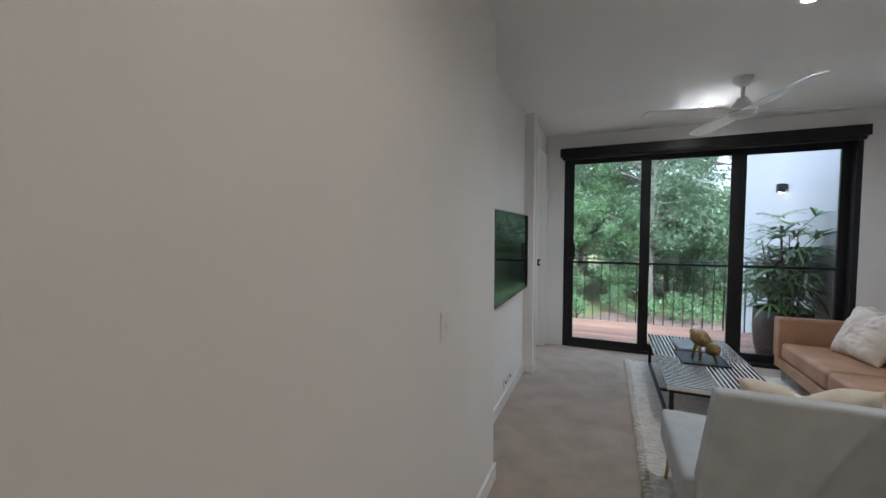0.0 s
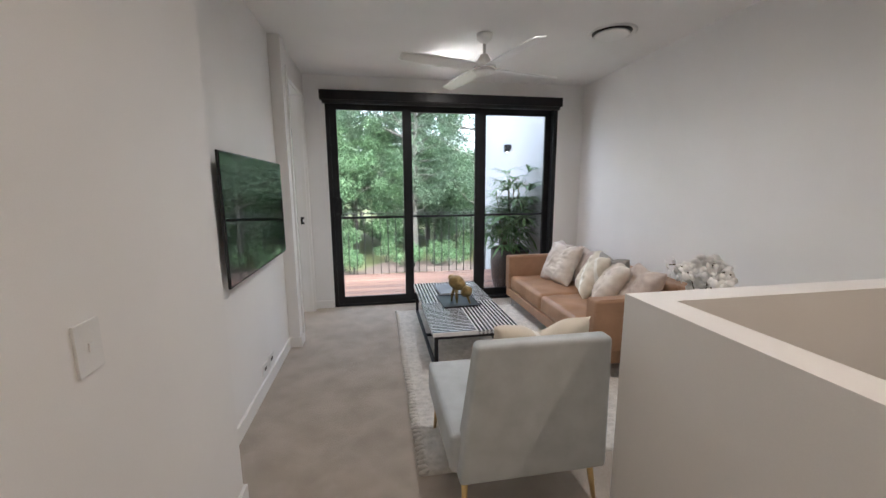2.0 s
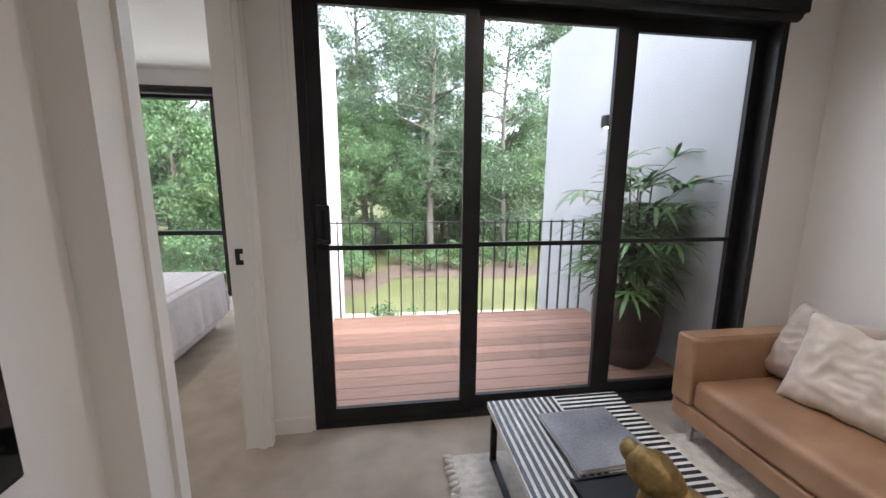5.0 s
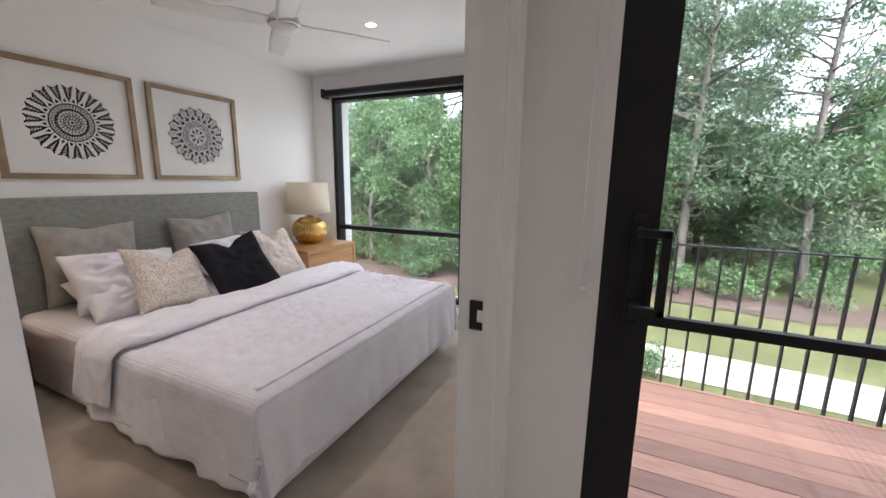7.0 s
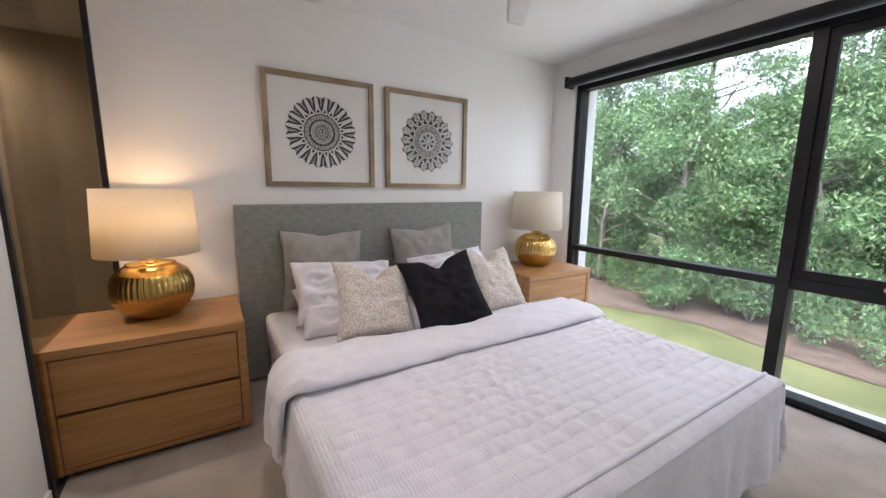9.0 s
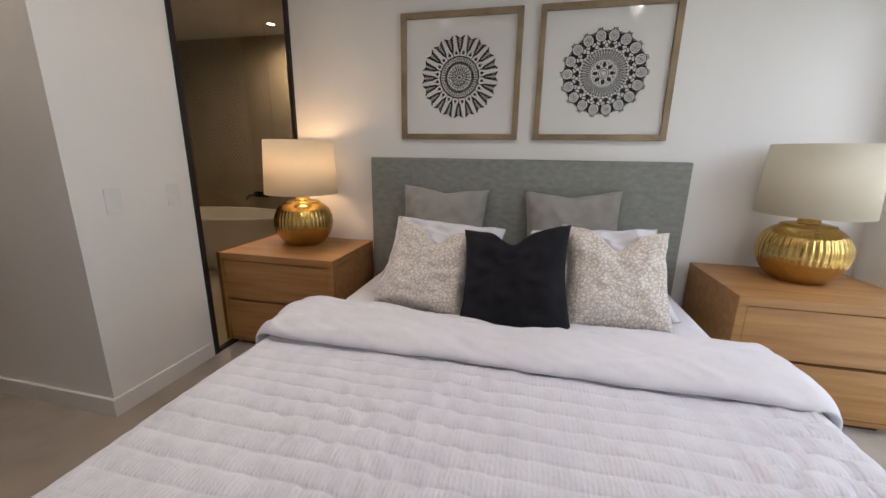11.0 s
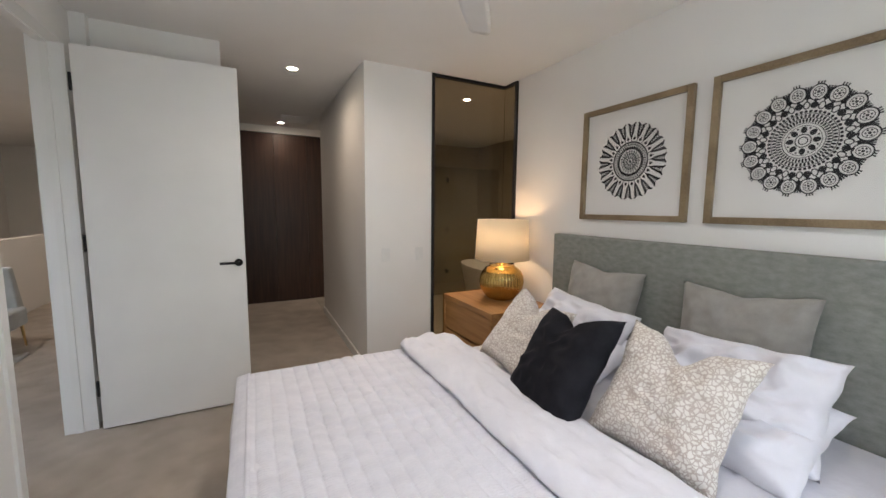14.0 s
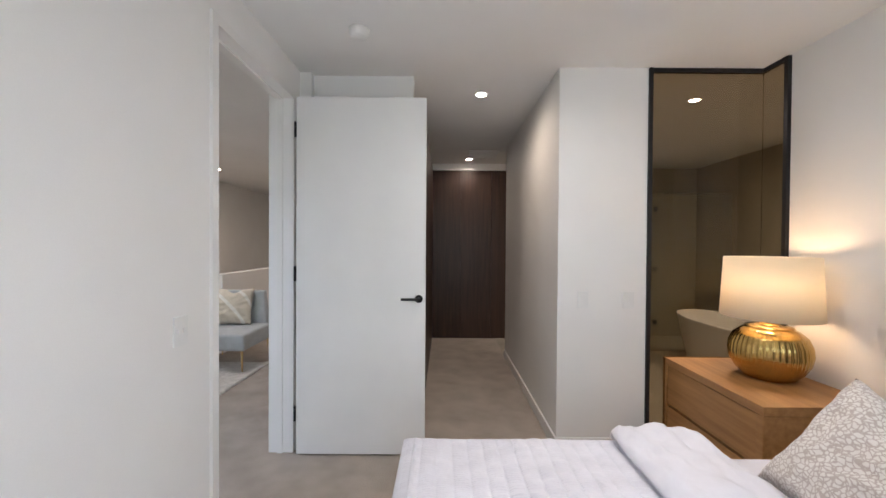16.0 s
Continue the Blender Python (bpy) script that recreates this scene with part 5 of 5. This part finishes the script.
palm = thing("potted_palm", pose(2.79, 0.80, -0.10), "tall green lady palm in a dark brown round planter", "potted plant")
part("planter", lathe([(0.0, 0.0), (0.20, 0.0), (0.225, 0.02), (0.262, 0.16), (0.282, 0.38), (0.278, 0.60), (0.268, 0.605), (0.256, 0.58), (0.0, 0.55)], 48), POT, palm, "dark brown glazed round planter")
part("soil", lathe([(0.0, 0.562), (0.256, 0.56), (0.256, 0.54)], 32), SOIL, palm)
rp = random.Random(5)
for k in range(20):
    a, r = rp.uniform(0, 6.28), rp.uniform(0.02, 0.17)
    hgt = 0.20 + 0.86 * (k + rp.random()) / 20
    lean = rp.uniform(0.03, 0.15)
    base = Vector((r * math.cos(a), r * math.sin(a), 0.55))
    top = base + Vector((lean * math.cos(a), lean * math.sin(a), hgt))
    part("cane", tube(bmesh.new(), [base, (base + top) / 2 + Vector((0.01, -0.01, 0)), top], [0.010, 0.009, 0.007], 8), CANE, palm)
    for j in range(6):
        aa = a + j * 2.1 + rp.uniform(-0.5, 0.5)
        root = base.lerp(top, 1.0 - 0.13 * j)
        el = rp.uniform(0.05, 1.05)
        ext = rp.uniform(0.10, 0.22)
        hub = root + Vector((math.cos(aa) * ext * math.cos(el), math.sin(aa) * ext * math.cos(el), ext * math.sin(el)))
        lf = bmesh.new()
        tube(lf, [root, hub], 0.0035, 5)
        nseg = rp.randint(7, 10)
        for i in range(nseg):
            sa = (i / (nseg - 1) - 0.5) * 3.3
            ln = rp.uniform(0.22, 0.35) * (1 - 0.12 * abs(sa))
            wdt = rp.uniform(0.011, 0.018)
            sag = rp.uniform(0.15, 0.75)
            d = Vector((math.cos(aa + sa), math.sin(aa + sa), 0))
            s = Vector((-d.y, d.x, 0))
            rows = []
            for t in (0.0, 0.25, 0.55, 0.82, 1.0):
                drop = el * ln * t * 0.75 - sag * ln * t * t
                w = wdt * (0.35, 0.9, 1.0, 0.75, 0.08)[(0.0, 0.25, 0.55, 0.82, 1.0).index(t)]
                c = hub + d * ln * t + Vector((0, 0, drop))
                rows.append((lf.verts.new(c + s * w), lf.verts.new(c + Vector((0, 0, -0.004))), lf.verts.new(c - s * w)))
            for p, q in zip(rows, rows[1:]):
                lf.faces.new((p[0], p[1], q[1], q[0])).smooth = True
                lf.faces.new((p[1], p[2], q[2], q[1])).smooth = True
        part("frond", lf, LEAF, palm)


# ---- garden and woods ----
GZ = -3.2


def sheet(pts, z):
    bm = bmesh.new()
    bm.faces.new([bm.verts.new((x, y, z)) for x, y in pts])
    return bm


def rolling(u, v):
    x, y = -220 + 440 * u, -60 + 360 * v
    d = max(0.0, y - 14)
    return (x, y, GZ - 0.012 * min(d, 60) + 0.18 * noise.noise(Vector((x * 0.05, y * 0.05, 0))) * min(1, d / 6))


structure("ground", grid(150, 130, rolling), GRASS, "wide mown grass falling away to the woods", "grass")
pth = bmesh.new()
edge_a, edge_b = [], []
for k in range(41):
    x = -30 + 60 * k / 40
    yc = 9.9 + 0.3 * math.sin(x * 0.16) - 0.08 * x - 0.0025 * x * x
    edge_a.append(pth.verts.new((x, yc - 0.92, GZ + 0.03)))
    edge_b.append(pth.verts.new((x, yc + 0.92, GZ + 0.03)))
for k in range(40):
    pth.faces.new((edge_a[k], edge_a[k + 1], edge_b[k + 1], edge_b[k]))
structure("path", pth, GRAVEL, "pale concrete garden path across the lawn", "path")
mul = bmesh.new()
inner, outer = [], []
for k in range(61):
    x = -34 + 70 * k / 60
    w = noise.noise(Vector((x * 0.25, 3, 0)))
    inner.append(mul.verts.new((x, (13.2 if x < 0 else 15.5) + 1.2 * w, GZ + 0.025)))
    outer.append(mul.verts.new((x, 16.5 + (2.0 if x > 0 else 0) + 1.2 * w, GZ + 0.02)))
for k in range(60):
    mul.faces.new((inner[k], inner[k + 1], outer[k + 1], outer[k]))
structure("mulch_bed", mul, MULCH, "brown bark mulch bed under the trees", "mulch")


def leaf_mesh(name, centres, radii, per, size, material, rng, droop=0.4, flat=0.75):
    """Many small leaf blades scattered through soft clumps."""
    cs, rs = np.repeat(np.array(centres), per, 0), np.repeat(np.array(radii), per)
    n = len(cs)
    d = rng.normal(size=(n, 3))
    d /= np.linalg.norm(d, axis=1)[:, None]
    p = cs + d * (rs * rng.uniform(0.15, 1.0, n) ** 0.5)[:, None] * np.array([1, 1, flat])
    ax = rng.normal(size=(n, 3))
    ax[:, 2] -= droop
    ax /= np.linalg.norm(ax, axis=1)[:, None]
    sd = np.cross(ax, rng.normal(size=(n, 3)))
    sd /= np.linalg.norm(sd, axis=1)[:, None] + 1e-9
    ln = (size * rng.uniform(0.6, 1.4, n))[:, None]
    wd = ln * rng.uniform(0.22, 0.42, n)[:, None]
    v = np.stack([p - ax * ln, p + sd * wd, p + ax * ln, p - sd * wd], 1).reshape(-1, 3)
    f = np.arange(n * 4).reshape(-1, 4)
    me = bpy.data.meshes.new(name)
    me.from_pydata(v.tolist(), [], f.tolist())
    me.materials.append(material)
    return me


def tree(seed, height, spread, crown_from, clumps, per, size, material, bare=0.5):
    rng, rr = np.random.default_rng(seed), random.Random(seed)
    t = thing("tree", pose(0, 0, 0), "tall gum tree with pale trunk and open leafy crown" if bare > 0.3 else "dense leafy green tree with low branches", "tree", "garden trees")
    bm = bmesh.new()
    pts, rad = [], []
    wx, wy = rr.uniform(-0.06, 0.06), rr.uniform(-0.06, 0.06)
    for k in range(9):
        f = k / 8
        h = height * 0.9 * f
        pts.append(Vector((wx * h + 0.25 * math.sin(f * 4 + seed), wy * h + 0.25 * math.cos(f * 3 + seed) - 0.25, h - 0.1)))
        rad.append((0.011 if bare > 0.3 else 0.014) * height * (1 - 0.85 * f) + 0.015)
    tube(bm, pts, rad, 9)
    centres, radii = [], []
    for k in range(clumps):
        f = crown_from + (1 - crown_from) * (k + rr.random()) / clumps
        i = min(int(f * 8), 7)
        root = pts[i].lerp(pts[i + 1], f * 8 - i)
        a = rr.uniform(0, 6.28)
        shape = math.sin(math.pi * (0.18 + 0.75 * (f - crown_from) / (1 - crown_from)))
        ln = spread * shape * rr.uniform(0.45, 1.05)
        tip = root + Vector((math.cos(a) * ln, math.sin(a) * ln, ln * rr.uniform(0.15, 0.7)))
        mid_ = root.lerp(tip, 0.5) + Vector((0, 0, -0.08 * ln + rr.uniform(-0.15, 0.15)))
        r0 = rad[i] * 0.45
        tube(bm, [root, mid_, tip], [r0, r0 * 0.6, 0.012], 6)
        for j in range(3):
            c = root.lerp(tip, rr.uniform(0.55, 1.08)) + Vector((rr.uniform(-0.5, 0.5), rr.uniform(-0.5, 0.5), rr.uniform(-0.35, 0.45)))
            centres.append(tuple(c))
            radii.append(rr.uniform(0.45, 0.95) * spread / 3.2)
    part("trunk", bm, BARK, t)
    cr = new("crown", leaf_mesh("crown", centres, radii, per, size, material, rng))
    cr.parent = t
    return t


kinds = [tree(11, 20.0, 4.6, 0.16, 60, 125, 0.10, GUM_LEAF, 0.5), tree(12, 16.5, 4.3, 0.14, 54, 125, 0.095, GUM_LEAF, 0.5),
         tree(13, 9.0, 3.3, 0.10, 40, 210, 0.085, BUSH_LEAF, 0.1), tree(14, 17.0, 3.4, 0.45, 30, 90, 0.14, GUM_LEAF, 0.5),
         tree(15, 8.0, 3.6, 0.08, 30, 80, 0.14, BUSH_LEAF, 0.1), tree(16, 13.0, 3.4, 0.30, 30, 80, 0.14, GUM_LEAF, 0.5)]
spots = [(0, 3.4, 20.5, 20), (1, 7.4, 19.0, 130), (0, -0.8, 23, 220), (1, 1.6, 26, 300), (3, 5.0, 29, 10),
         (2, -4.4, 17.0, 0), (2, -8.2, 15.4, 80), (2, -12.0, 16.4, 200), (2, -6.5, 20.5, 300), (1, -3.2, 21.5, 15), (0, -10.0, 21.0, 90), (2, -16.0, 15.8, 140), (1, -14.5, 20.5, 260), (3, -6.0, 26.0, 60), (2, -20.5, 17, 30), (3, -18.0, 23.0, 190),
         (3, 12.0, 22.0, 75), (4, 10.5, 24.0, 160), (5, 15.0, 24.0, 10), (4, 1.6, 29.0, 20), (4, 6.4, 26.0, 210),
         (2, 1.0, 21.8, 45), (2, 9.2, 20.2, 260), (2, -1.8, 20.0, 330), (2, 5.4, 25.5, 90)]
rs = random.Random(3)
for k in range(34):
    spots.append((rs.choice((3, 5, 4, 4, 5)), -44 + 2.3 * k + rs.uniform(-1, 1), rs.uniform(31, 46), rs.uniform(0, 360)))
for k in range(16):
    spots.append((4, -30 + 4.0 * k + rs.uniform(-1.2, 1.2), rs.uniform(27, 32), rs.uniform(0, 360)))
for k in range(8):
    spots.append((rs.choice((3, 4, 5)), -26 - 2.0 * k, 6 + 2.4 * k, rs.uniform(0, 360)))
used = set()
for kind, x, y, turn in spots:
    m = pose(x, y, GZ - 0.012 * min(max(0, y - 14), 60), 0, 0, turn)
    if kind not in used:
        used.add(kind)
        kinds[kind].matrix_basis = m
    else:
        copy_thing(kinds[kind], m)


def shrub(seed, label):
    rng, rr = np.random.default_rng(seed), random.Random(seed)
    s = thing("shrub", pose(0, 0, 0), label, "shrub", "garden shrubs")
    bm = bmesh.new()
    cs, rads = [], []
    for k in range(9):
        a, r = rr.uniform(0, 6.28), rr.uniform(0.1, 0.8)
        tip = (r * math.cos(a), r * math.sin(a), rr.uniform(0.4, 1.3))
        tube(bm, [(0, 0, -0.1), (tip[0] * 0.4, tip[1] * 0.4, tip[2] * 0.6), tip], [0.02, 0.014, 0.006], 5)
        cs.append(tip)
        rads.append(rr.uniform(0.3, 0.5))
    part("stems", bm, BARK, s)
    c = new("leaves", leaf_mesh("leaves", cs, rads, 130, 0.07, BUSH_LEAF, rng))
    c.parent = s
    return s


first_shrub = shrub(31, "rounded leafy green shrub in the mulch")
made_one = False
for k in range(46):
    x = -30 + 1.25 * k + rs.uniform(-0.5, 0.5)
    y = (15.0 if x < 0 else 17.4) + rs.uniform(-0.6, 2.2)
    m = pose(x, y, GZ, 0, 0, rs.uniform(0, 360))
    if not made_one:
        first_shrub.matrix_basis = m
        made_one = True
    else:
        copy_thing(first_shrub, m)
for x, y, size in ((0.7, 8.6, 0.75), (1.5, 8.7, 0.6)):
    small = copy_thing(first_shrub, pose(x, y, GZ, 0, 0, x * 100))
    small.scale = (size, size, size)
